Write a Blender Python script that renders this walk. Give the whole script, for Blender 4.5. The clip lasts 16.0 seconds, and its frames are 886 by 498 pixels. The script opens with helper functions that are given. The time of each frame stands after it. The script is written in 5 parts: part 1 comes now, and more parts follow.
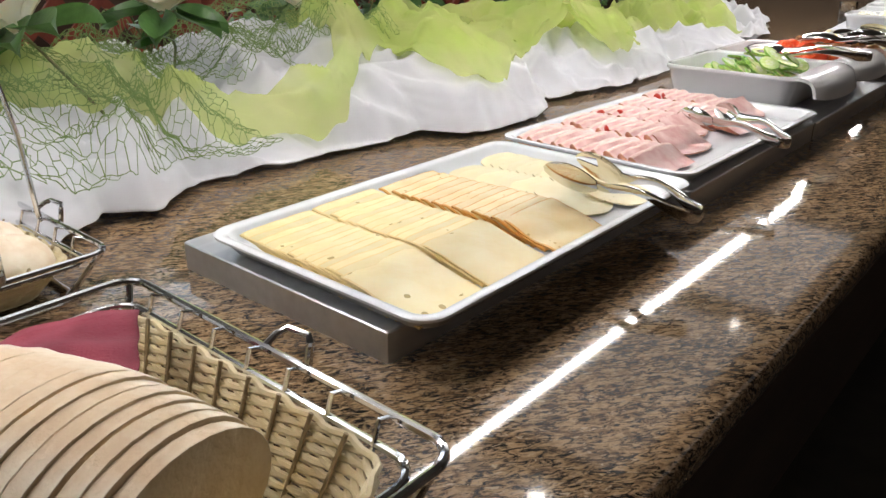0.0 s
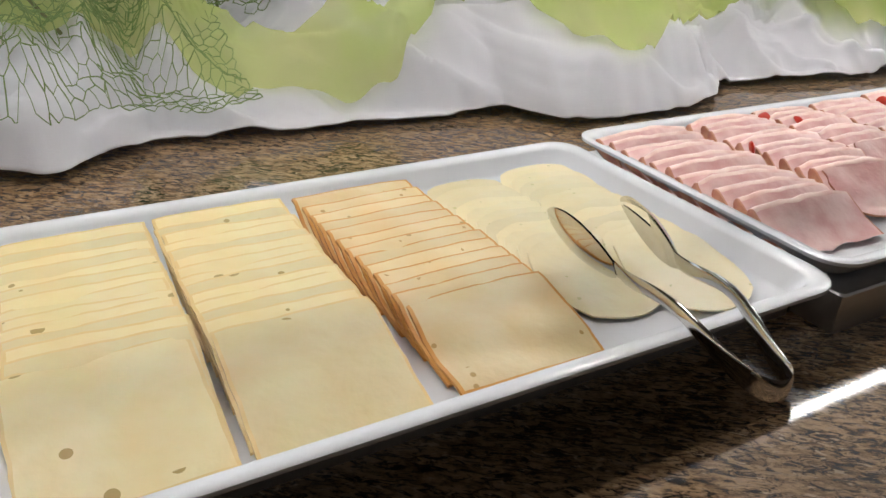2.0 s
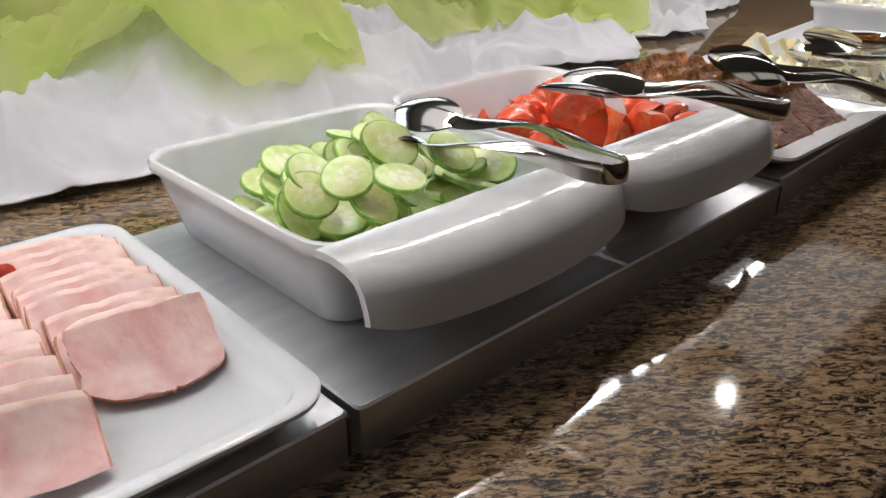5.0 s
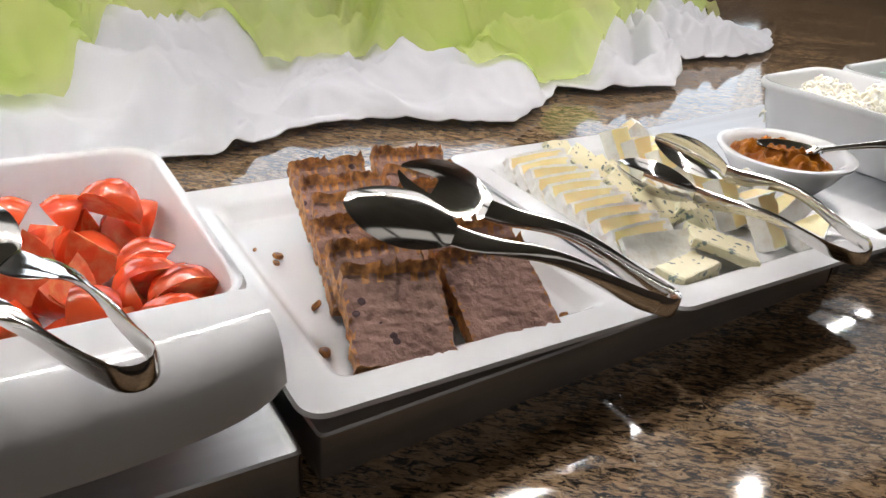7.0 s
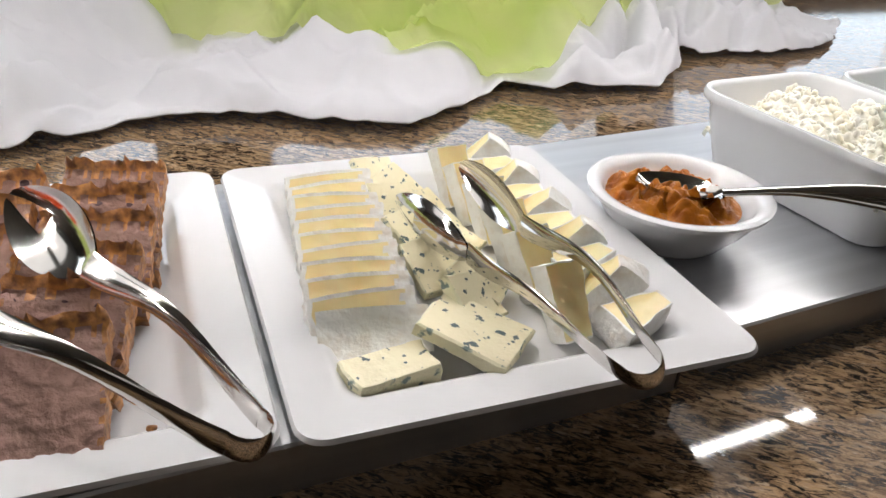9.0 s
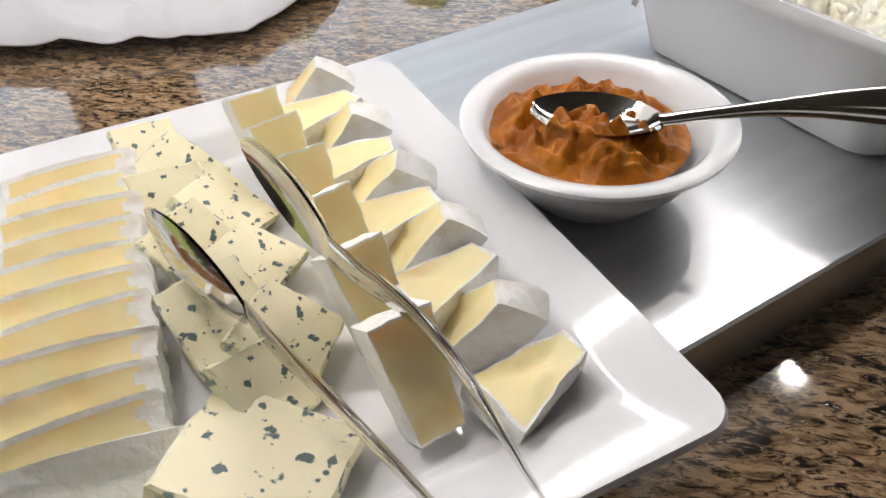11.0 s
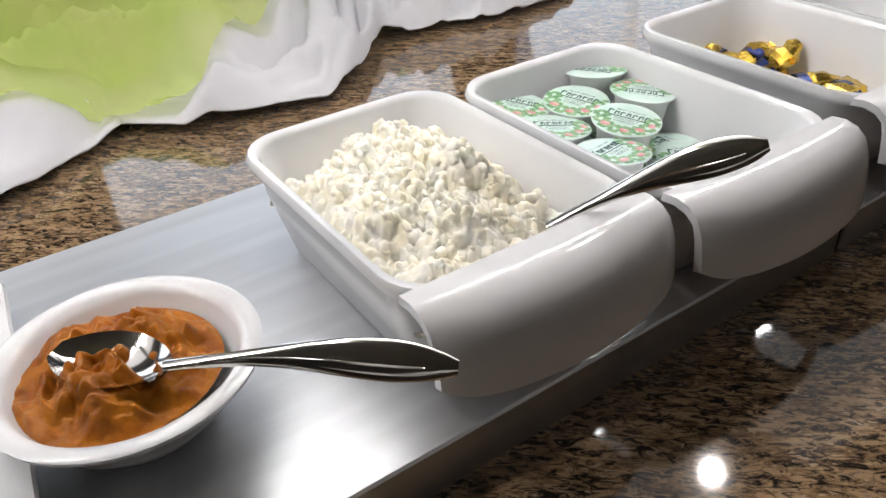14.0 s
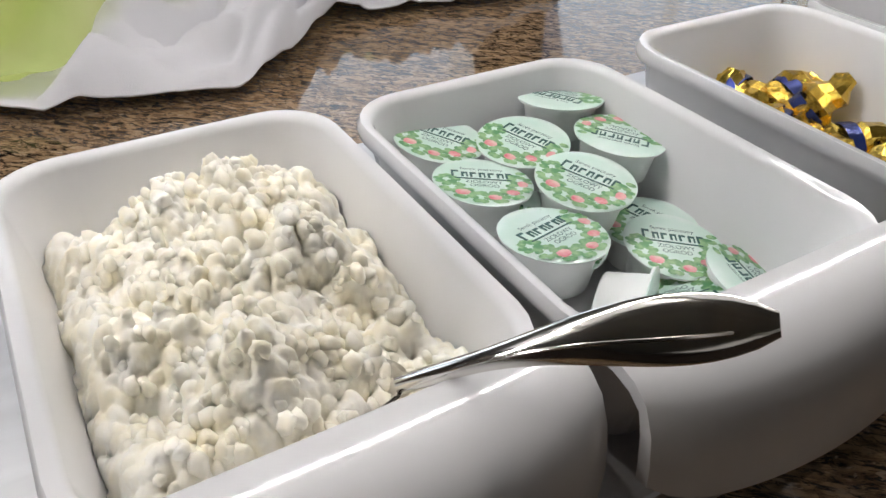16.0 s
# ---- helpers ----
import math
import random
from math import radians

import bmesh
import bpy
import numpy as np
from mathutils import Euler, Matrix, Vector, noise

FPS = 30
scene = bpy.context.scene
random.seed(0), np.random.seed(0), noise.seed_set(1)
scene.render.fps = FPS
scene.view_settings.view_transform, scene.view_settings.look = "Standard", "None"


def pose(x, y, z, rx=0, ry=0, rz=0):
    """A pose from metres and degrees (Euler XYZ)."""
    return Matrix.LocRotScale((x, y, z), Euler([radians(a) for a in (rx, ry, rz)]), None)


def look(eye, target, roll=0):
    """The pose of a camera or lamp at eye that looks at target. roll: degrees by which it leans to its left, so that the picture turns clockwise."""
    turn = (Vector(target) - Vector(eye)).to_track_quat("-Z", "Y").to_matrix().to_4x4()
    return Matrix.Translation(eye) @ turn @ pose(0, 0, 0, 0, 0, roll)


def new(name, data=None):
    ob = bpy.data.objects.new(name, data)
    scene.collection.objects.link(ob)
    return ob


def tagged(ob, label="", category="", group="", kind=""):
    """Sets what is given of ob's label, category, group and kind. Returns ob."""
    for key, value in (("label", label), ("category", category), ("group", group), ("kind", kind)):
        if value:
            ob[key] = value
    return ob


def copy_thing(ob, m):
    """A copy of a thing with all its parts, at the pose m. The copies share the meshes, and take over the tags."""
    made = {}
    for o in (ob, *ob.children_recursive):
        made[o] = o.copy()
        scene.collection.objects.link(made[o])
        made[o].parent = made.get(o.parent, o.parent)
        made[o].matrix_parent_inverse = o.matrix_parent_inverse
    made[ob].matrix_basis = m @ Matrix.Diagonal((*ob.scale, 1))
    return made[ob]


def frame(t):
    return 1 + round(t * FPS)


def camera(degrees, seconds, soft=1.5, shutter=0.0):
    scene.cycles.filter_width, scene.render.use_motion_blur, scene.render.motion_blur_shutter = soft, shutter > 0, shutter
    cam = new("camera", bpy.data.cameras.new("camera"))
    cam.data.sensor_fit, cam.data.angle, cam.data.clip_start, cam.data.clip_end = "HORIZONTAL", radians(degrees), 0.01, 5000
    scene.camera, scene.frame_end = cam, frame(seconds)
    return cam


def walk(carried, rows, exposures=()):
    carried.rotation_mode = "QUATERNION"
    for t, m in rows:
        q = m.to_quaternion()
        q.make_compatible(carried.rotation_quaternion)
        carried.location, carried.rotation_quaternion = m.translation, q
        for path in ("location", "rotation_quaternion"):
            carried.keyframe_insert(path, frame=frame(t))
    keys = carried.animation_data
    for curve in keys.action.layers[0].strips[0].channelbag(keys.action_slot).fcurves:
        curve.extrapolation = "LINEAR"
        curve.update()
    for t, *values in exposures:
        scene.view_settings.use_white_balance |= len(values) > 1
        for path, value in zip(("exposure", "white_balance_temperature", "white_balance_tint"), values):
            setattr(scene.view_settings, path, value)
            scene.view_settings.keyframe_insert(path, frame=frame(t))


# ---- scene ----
cam = camera(59.6, 16.0)

PATH = [
    (0, (0.548, -0.427, 1.282), (-0.652, 0.974, 0.51), 0.2),
    (0.5, (0.477, -0.284, 1.249), (-0.736, 1.101, 0.467), 2.4),
    (1, (0.5, -0.126, 1.248), (-0.881, 1.055, 0.411), 3.3),
    (1.5, (0.503, -0.016, 1.246), (-1.003, 0.972, 0.377), 3.0),
    (2, (0.435, 0.048, 1.227), (-1.107, 0.938, 0.316), 2.5),
    (2.5, (0.401, 0.115, 1.222), (-1.128, 0.984, 0.269), 1.8),
    (3, (0.454, 0.253, 1.239), (-1.052, 1.16, 0.286), 0.6),
    (3.5, (0.545, 0.447, 1.262), (-0.922, 1.446, 0.339), -0.1),
    (4, (0.514, 0.61, 1.245), (-0.909, 1.687, 0.344), -0.6),
    (4.5, (0.451, 0.72, 1.234), (-0.913, 1.88, 0.345), -0.3),
    (5, (0.451, 0.873, 1.221), (-0.865, 2.113, 0.365), -0.2),
    (7.5, (0.489, 1.618, 1.256), (-1.076, 2.431, 0.313), 4.8),
    (8, (0.509, 1.714, 1.256), (-1.125, 2.359, 0.299), 3.3),
    (8.5, (0.506, 1.767, 1.255), (-1.148, 2.346, 0.291), 2.4),
    (9, (0.436, 1.847, 1.238), (-1.173, 2.51, 0.253), 4.0),
    (11.5, (0.27, 2.019, 1.205), (-1.063, 2.686, -0.129), -4.3),
    (12, (0.269, 2.038, 1.211), (-1.028, 2.788, -0.112), -4.7),
    (12.5, (0.276, 2.048, 1.218), (-0.995, 2.892, -0.075), -4.0),
    (13, (0.3, 2.078, 1.232), (-0.958, 3.038, 0.009), -2.4),
    (13.5, (0.318, 2.141, 1.248), (-0.985, 3.122, 0.09), -1.2),
    (14, (0.345, 2.228, 1.259), (-1.119, 3.006, 0.14), -2.9),
    (14.5, (0.348, 2.304, 1.252), (-1.185, 2.954, 0.144), -3.9),
    (15, (0.297, 2.353, 1.246), (-1.216, 3.042, 0.133), -2.6),
    (15.5, (0.245, 2.387, 1.227), (-1.234, 3.112, 0.092), -1.1),
    (16, (0.216, 2.389, 1.212), (-1.234, 3.103, 0.034), 1.4),
]
EXPOSURES = [(0.0, 0.4), (1.0, 0.12), (2.5, -0.05), (3.5, -0.1), (5.0, 0.1), (7.5, 0.35), (9.0, 0.35), (12.0, 0.25), (14.0, 0.25), (15.0, 0.16), (16.0, -0.06)]
walk(cam, [(t, look(eye, target, roll)) for t, eye, target, roll in PATH], EXPOSURES)

# ---------------------------------------------------------------- light
world = bpy.data.worlds.new("world")
scene.world = world
world.use_nodes = True
wn = world.node_tree.nodes
sky = wn.new("ShaderNodeTexSky")
sky.sky_type = "NISHITA"
sky.sun_disc = False
sky.sun_elevation = radians(40)
sky.sun_rotation = radians(250)
wn["Background"].inputs["Strength"].default_value = 0.12
world.node_tree.links.new(sky.outputs[0], wn["Background"].inputs["Color"])


def area_lamp(name, m, sx, sy, watts, colour, spread=180.0):
    data = bpy.data.lights.new(name, "AREA")
    data.shape, data.size, data.size_y = "RECTANGLE", sx, sy
    data.energy, data.color, data.spread = watts, colour, radians(spread)
    ob = new(name, data)
    ob.matrix_world = m
    return ob


DOWNLIGHTS = ((-0.8, -0.35), (-0.8, 1.75), (-0.8, 3.85))
# daylight in the window openings of the far long wall
for wy in (-1.2, 1.0, 3.2, 5.4):
    area_lamp("window_daylight", look((-2.93, wy, 1.95), (-1.5, wy, 1.35)), 1.7, 1.0, 9, (0.84, 0.92, 1.0))
# white lamps in the ceiling panels; the dimmer guests' side row is unseen added fill
for py in (-1.0, 1.0, 3.0, 5.0):
    area_lamp("panel_lamp", pose(-1.15, py, 2.77), 1.0, 1.7, 2.7, (0.97, 0.95, 0.98))
    area_lamp("panel_lamp", pose(2.1, py, 2.77), 1.0, 1.7, 0.7, (1.0, 0.95, 0.92))
# warm downlights above the back of the counter
for dx, dy in DOWNLIGHTS:
    spot = bpy.data.lights.new("downlight_lamp", "SPOT")
    spot.energy, spot.color, spot.shadow_soft_size, spot.spot_size, spot.spot_blend = 22, (1.0, 0.92, 0.86), 0.028, radians(130), 0.5
    new("downlight_lamp", spot).matrix_world = pose(dx, dy, 2.765)
# slim light bars over the food: middle x, middle y, length, turn
LIGHT_BARS = ((-0.118, 0.62, 2.36, 0.0), (-0.118, 1.985, 0.27, 0.0), (-0.192, 2.72, 1.18, 4.8))
BAR_Z = 1.352

# ---------------------------------------------------------------- materials


def mat(name, base, rough=0.5, metal=0.0, second=None, scale=20.0, lo=0.35, hi=0.65, stretch=(1, 1, 1), bump=0.0, bump_scale=80.0, sss=0.0, sss_radius=(0.01, 0.006, 0.004), trans=0.0, coat=0.0, spec=0.5, rough_var=0.0, detail=4.0, ior=1.5):
    m = bpy.data.materials.new(name)
    m.use_nodes = True
    n, l = m.node_tree.nodes, m.node_tree.links
    b = n["Principled BSDF"]
    b.inputs["Base Color"].default_value = (*base, 1)
    b.inputs["Roughness"].default_value = rough
    b.inputs["Metallic"].default_value = metal
    b.inputs["IOR"].default_value = ior
    b.inputs["Specular IOR Level"].default_value = spec
    b.inputs["Transmission Weight"].default_value = trans
    b.inputs["Coat Weight"].default_value = coat
    b.inputs["Coat Roughness"].default_value = 0.08
    if sss:
        b.inputs["Subsurface Weight"].default_value = sss
        b.inputs["Subsurface Radius"].default_value = sss_radius
        b.inputs["Subsurface Scale"].default_value = 1.0
    tc = n.new("ShaderNodeTexCoord")
    mp = n.new("ShaderNodeMapping")
    mp.inputs["Scale"].default_value = stretch
    l.new(tc.outputs["Object"], mp.inputs["Vector"])
    if second:
        t = n.new("ShaderNodeTexNoise")
        t.inputs["Scale"].default_value, t.inputs["Detail"].default_value = scale, detail
        l.new(mp.outputs[0], t.inputs["Vector"])
        r = n.new("ShaderNodeValToRGB")
        r.color_ramp.elements[0].position, r.color_ramp.elements[1].position = lo, hi
        r.color_ramp.elements[0].color, r.color_ramp.elements[1].color = (*base, 1), (*second, 1)
        l.new(t.outputs["Fac"], r.inputs[0])
        l.new(r.outputs[0], b.inputs["Base Color"])
    if rough_var:
        t2 = n.new("ShaderNodeTexNoise")
        t2.inputs["Scale"].default_value = scale * 0.6
        l.new(mp.outputs[0], t2.inputs["Vector"])
        mr = n.new("ShaderNodeMapRange")
        mr.inputs[3].default_value, mr.inputs[4].default_value = max(rough - rough_var, 0.02), rough + rough_var
        l.new(t2.outputs["Fac"], mr.inputs[0])
        l.new(mr.outputs[0], b.inputs["Roughness"])
    if bump:
        t3 = n.new("ShaderNodeTexNoise")
        t3.inputs["Scale"].default_value, t3.inputs["Detail"].default_value = bump_scale, 5.0
        l.new(mp.outputs[0], t3.inputs["Vector"])
        bp = n.new("ShaderNodeBump")
        bp.inputs["Strength"].default_value, bp.inputs["Distance"].default_value = bump, 0.002
        l.new(t3.outputs["Fac"], bp.inputs["Height"])
        l.new(bp.outputs[0], b.inputs["Normal"])
    return m


def granite_material():
    """Polished brown granite: tan and grey crystals between dark, drawn-out flecks."""
    m = mat("granite", (0.2, 0.15, 0.1), 0.055, spec=0.34)
    n, l = m.node_tree.nodes, m.node_tree.links
    b = n["Principled BSDF"]
    tc = n.new("ShaderNodeTexCoord")
    mp = n.new("ShaderNodeMapping")
    turn = n.new("ShaderNodeMapping")
    turn.inputs["Rotation"].default_value = (0, 0, radians(-53))
    mp.inputs["Scale"].default_value = (0.36, 1.0, 1.0)
    l.new(tc.outputs["Object"], turn.inputs["Vector"])
    l.new(turn.outputs[0], mp.inputs["Vector"])

    def ramp(scale, detail, stops, rough=0.6, w=0.0):
        t = n.new("ShaderNodeTexNoise")
        t.inputs["Scale"].default_value, t.inputs["Detail"].default_value, t.inputs["Roughness"].default_value, t.inputs["Distortion"].default_value = scale, detail, rough, w
        l.new(mp.outputs[0], t.inputs["Vector"])
        r = n.new("ShaderNodeValToRGB")
        el = r.color_ramp.elements
        while len(el) < len(stops):
            el.new(0.5)
        for e, (p, c) in zip(el, stops):
            e.position, e.color = p, (*c, 1)
        l.new(t.outputs["Fac"], r.inputs[0])
        return r

    base = ramp(150, 6, [(0.3, (0.085, 0.055, 0.033)), (0.43, (0.2, 0.132, 0.076)), (0.54, (0.36, 0.248, 0.145)), (0.68, (0.27, 0.205, 0.15))], 0.7, 0.5)
    dark = ramp(210, 7, [(0.43, (0, 0, 0)), (0.53, (1, 1, 1))], 0.72, 1.2)
    pale = ramp(260, 3, [(0.61, (0, 0, 0)), (0.68, (1, 1, 1))], 0.6, 0.8)
    cloud = ramp(7, 3, [(0.35, (0.75, 0.73, 0.7)), (0.65, (1.12, 1.06, 1.0))])
    mix1 = n.new("ShaderNodeMix")
    mix1.data_type = "RGBA"
    mix1.inputs[6].default_value = (0.016, 0.013, 0.011, 1)
    l.new(dark.outputs[0], mix1.inputs[0])
    l.new(base.outputs[0], mix1.inputs[7])
    mix2 = n.new("ShaderNodeMix")
    mix2.data_type = "RGBA"
    mix2.inputs[7].default_value = (0.4, 0.31, 0.22, 1)
    l.new(pale.outputs[0], mix2.inputs[0])
    l.new(mix1.outputs[2], mix2.inputs[6])
    mul = n.new("ShaderNodeMix")
    mul.data_type, mul.blend_type = "RGBA", "MULTIPLY"
    mul.inputs[0].default_value = 1.0
    l.new(mix2.outputs[2], mul.inputs[6])
    l.new(cloud.outputs[0], mul.inputs[7])
    l.new(mul.outputs[2], b.inputs["Base Color"])
    return m


def organza_material(name, colour, clear):
    """Sheer woven fabric: partly open weave, partly glowing with the light that passes it."""
    m = bpy.data.materials.new(name)
    m.use_nodes = True
    n, l = m.node_tree.nodes, m.node_tree.links
    n.remove(n["Principled BSDF"])
    out = n["Material Output"]
    tr, df, tl = n.new("ShaderNodeBsdfTransparent"), n.new("ShaderNodeBsdfDiffuse"), n.new("ShaderNodeBsdfTranslucent")
    tr.inputs[0].default_value = (0.9, 0.97, 0.7, 1)
    tc = n.new("ShaderNodeTexCoord")
    t = n.new("ShaderNodeTexNoise")
    t.inputs["Scale"].default_value, t.inputs["Detail"].default_value = 9.0, 6.0
    l.new(tc.outputs["Object"], t.inputs["Vector"])
    r = n.new("ShaderNodeValToRGB")
    r.color_ramp.elements[0].position, r.color_ramp.elements[1].position = 0.35, 0.68
    r.color_ramp.elements[0].color = (*colour, 1)
    r.color_ramp.elements[1].color = (min(colour[0] * 1.25, 0.9), min(colour[1] * 1.08, 0.92), colour[2] * 1.5, 1)
    l.new(t.outputs["Fac"], r.inputs[0])
    l.new(r.outputs[0], df.inputs[0])
    l.new(r.outputs[0], tl.inputs[0])
    a, b = n.new("ShaderNodeMixShader"), n.new("ShaderNodeMixShader")
    a.inputs[0].default_value = 0.45
    l.new(df.outputs[0], a.inputs[1])
    l.new(tl.outputs[0], a.inputs[2])
    mr = n.new("ShaderNodeMapRange")
    mr.inputs[3].default_value, mr.inputs[4].default_value = clear - 0.12, clear + 0.12
    l.new(t.outputs["Fac"], mr.inputs[0])
    l.new(mr.outputs[0], b.inputs[0])
    l.new(a.outputs[0], b.inputs[1])
    l.new(tr.outputs[0], b.inputs[2])
    l.new(b.outputs[0], out.inputs["Surface"])
    return m


def spotted(name, base, second, spot, spot_scale, spot_size, rough=0.45, sss=0.3, bump=0.25, bump_scale=120, stretch=(1, 1, 1)):
    """A soft food surface with small dark pits or veins scattered over it."""
    m = mat(name, base, rough, second=second, scale=26, sss=sss, bump=bump, bump_scale=bump_scale)
    n, l = m.node_tree.nodes, m.node_tree.links
    b = n["Principled BSDF"]
    ramp = b.inputs["Base Color"].links[0].from_node
    tc = n.new("ShaderNodeTexCoord")
    info = n.new("ShaderNodeObjectInfo")
    mp = n.new("ShaderNodeMapping")
    mp.inputs["Scale"].default_value = stretch
    l.new(tc.outputs["Object"], mp.inputs["Vector"])
    sc = n.new("ShaderNodeVectorMath")
    sc.operation = "SCALE"
    sc.inputs[0].default_value = (1.7, 2.3, 0.9)
    l.new(info.outputs["Random"], sc.inputs[3])
    l.new(sc.outputs[0], mp.inputs["Location"])
    v = n.new("ShaderNodeTexVoronoi")
    v.inputs["Scale"].default_value = spot_scale
    l.new(mp.outputs[0], v.inputs["Vector"])
    nz = n.new("ShaderNodeTexNoise")
    nz.inputs["Scale"].default_value = spot_scale * 0.35
    l.new(mp.outputs[0], nz.inputs["Vector"])
    gate = n.new("ShaderNodeMath")
    gate.operation = "GREATER_THAN"
    gate.inputs[1].default_value = 0.53
    l.new(nz.outputs["Fac"], gate.inputs[0])
    less = n.new("ShaderNodeMath")
    less.operation = "LESS_THAN"
    less.inputs[1].default_value = spot_size
    l.new(v.outputs["Distance"], less.inputs[0])
    both = n.new("ShaderNodeMath")
    both.operation = "MULTIPLY"
    l.new(gate.outputs[0], both.inputs[0])
    l.new(less.outputs[0], both.inputs[1])
    mix = n.new("ShaderNodeMix")
    mix.data_type = "RGBA"
    mix.inputs[7].default_value = (*spot, 1)
    l.new(both.outputs[0], mix.inputs[0])
    vary = n.new("ShaderNodeMapRange")
    vary.inputs[3].default_value, vary.inputs[4].default_value = 0.86, 1.04
    l.new(info.outputs["Random"], vary.inputs[0])
    tone = n.new("ShaderNodeVectorMath")
    tone.operation = "SCALE"
    l.new(ramp.outputs[0], tone.inputs[0])
    l.new(vary.outputs[0], tone.inputs[3])
    l.new(tone.outputs[0], mix.inputs[6])
    l.new(mix.outputs[2], b.inputs["Base Color"])
    return m


GRANITE = granite_material()
PORCELAIN = mat("white_porcelain", (0.74, 0.74, 0.755), 0.09, second=(0.71, 0.71, 0.725), scale=6, rough_var=0.04)
MELAMINE = mat("white_tray", (0.73, 0.745, 0.77), 0.14, second=(0.69, 0.705, 0.735), scale=5, rough_var=0.05)
STEEL = mat("brushed_steel", (0.66, 0.67, 0.69), 0.46, 1.0, second=(0.58, 0.59, 0.61), scale=60, stretch=(1, 0.06, 1), rough_var=0.08, bump=0.05, bump_scale=300)
CHROME = mat("polished_steel", (0.72, 0.7, 0.67), 0.1, 1.0, second=(0.62, 0.6, 0.57), scale=30, rough_var=0.03)
LINEN = mat("white_cloth", (0.84, 0.84, 0.88), 0.85, second=(0.8, 0.8, 0.84), scale=9, bump=0.35, bump_scale=900, spec=0.2)
n_, l_ = LINEN.node_tree.nodes, LINEN.node_tree.links
thin, both_ = n_.new("ShaderNodeBsdfTranslucent"), n_.new("ShaderNodeMixShader")
thin.inputs[0].default_value = (0.82, 0.82, 0.85, 1)
both_.inputs[0].default_value = 0.2
l_.new(n_["Principled BSDF"].outputs[0], both_.inputs[1])
l_.new(thin.outputs[0], both_.inputs[2])
l_.new(both_.outputs[0], n_["Material Output"].inputs["Surface"])
GREEN = organza_material("green_organza", (0.72, 0.82, 0.32), 0.44)
NET = mat("green_fibre", (0.17, 0.27, 0.08), 0.7, second=(0.22, 0.3, 0.1), scale=30)
# ochre cut edge, darkened to stand in for the shadow line between slices
CHEESE_EDGE_SHADE = mat("cheese_cut_edge_shade", (0.72, 0.5, 0.2), 0.45, second=(0.78, 0.58, 0.27), scale=40, sss=0.2)
CHEESE = spotted("pale_cheese", (0.8, 0.62, 0.3), (0.83, 0.69, 0.39), (0.42, 0.28, 0.08), 44, 0.17, 0.42, 0.25)
SMOKED = spotted("smoked_cheese", (0.78, 0.57, 0.28), (0.81, 0.65, 0.38), (0.5, 0.3, 0.1), 80, 0.15, 0.42, 0.25)
SMOKED_RIND = mat("orange_rind", (0.6, 0.25, 0.035), 0.45, second=(0.68, 0.34, 0.08), scale=40)
ROUNDCHEESE = spotted("creamy_cheese", (0.81, 0.66, 0.37), (0.84, 0.72, 0.46), (0.6, 0.52, 0.25), 80, 0.12, 0.4, 0.25)
HAM = mat("cooked_ham", (0.68, 0.36, 0.34), 0.34, second=(0.8, 0.57, 0.53), scale=34, lo=0.38, hi=0.64, bump=0.3, bump_scale=140, sss=0.08)
# cream fat edge, with the fold ridge's highlight painted in
HAM_FAT_LIT = mat("ham_fold_lit_edge", (0.85, 0.66, 0.58), 0.4, second=(0.7, 0.42, 0.36), scale=50, sss=0.08)
HAM_RIM = mat("ham_rim", (0.45, 0.15, 0.1), 0.5, second=(0.62, 0.3, 0.18), scale=60)
PEPPER = mat("red_pepper_bit", (0.65, 0.05, 0.02), 0.3, second=(0.5, 0.03, 0.02), scale=60)
FLESH = mat("cucumber_flesh", (0.58, 0.7, 0.24), 0.25, second=(0.72, 0.79, 0.4), scale=110, sss=0.3, bump=0.2, bump_scale=260)
SEEDS = mat("cucumber_core", (0.68, 0.74, 0.36), 0.22, second=(0.8, 0.82, 0.56), scale=260, lo=0.45, hi=0.55, sss=0.3)
PEEL = mat("cucumber_peel", (0.14, 0.3, 0.03), 0.35, second=(0.3, 0.5, 0.08), scale=120)
TOMATO = mat("tomato_flesh", (0.84, 0.15, 0.055), 0.2, second=(0.88, 0.36, 0.15), scale=70, lo=0.42, hi=0.66, sss=0.25, bump=0.2, bump_scale=160)
TOMATO_SKIN = mat("tomato_skin", (0.8, 0.075, 0.025), 0.15, second=(0.78, 0.11, 0.03), scale=25)
PATE = spotted("brown_pate", (0.25, 0.142, 0.112), (0.34, 0.2, 0.16), (0.07, 0.035, 0.038), 70, 0.2, 0.8, 0.0, 1.0, 240)
PATE_CRUST = mat("orange_crust", (0.58, 0.25, 0.06), 0.5, second=(0.2, 0.085, 0.04), scale=150, bump=0.6, bump_scale=200)
BRIE = mat("brie_paste", (0.86, 0.7, 0.34), 0.4, second=(0.87, 0.76, 0.45), scale=40, sss=0.3, bump=0.2)
RIND = mat("white_rind", (0.88, 0.87, 0.84), 0.8, second=(0.76, 0.7, 0.62), scale=90, lo=0.5, hi=0.75, bump=0.6, bump_scale=260)
BLUE = mat("blue_cheese", (0.86, 0.78, 0.54), 0.45, second=(0.1, 0.14, 0.13), scale=170, lo=0.63, hi=0.67, bump=0.5, bump_scale=170, detail=2.5)
BLUE_VEIN = mat("blue_veined_side", (0.8, 0.75, 0.52), 0.5, second=(0.2, 0.26, 0.23), scale=140, lo=0.58, hi=0.66, bump=0.8, bump_scale=170, detail=3)
SPREAD = mat("orange_spread", (0.24, 0.066, 0.002), 0.4, second=(0.42, 0.14, 0.005), scale=60, bump=1.0, bump_scale=150, spec=0.22)
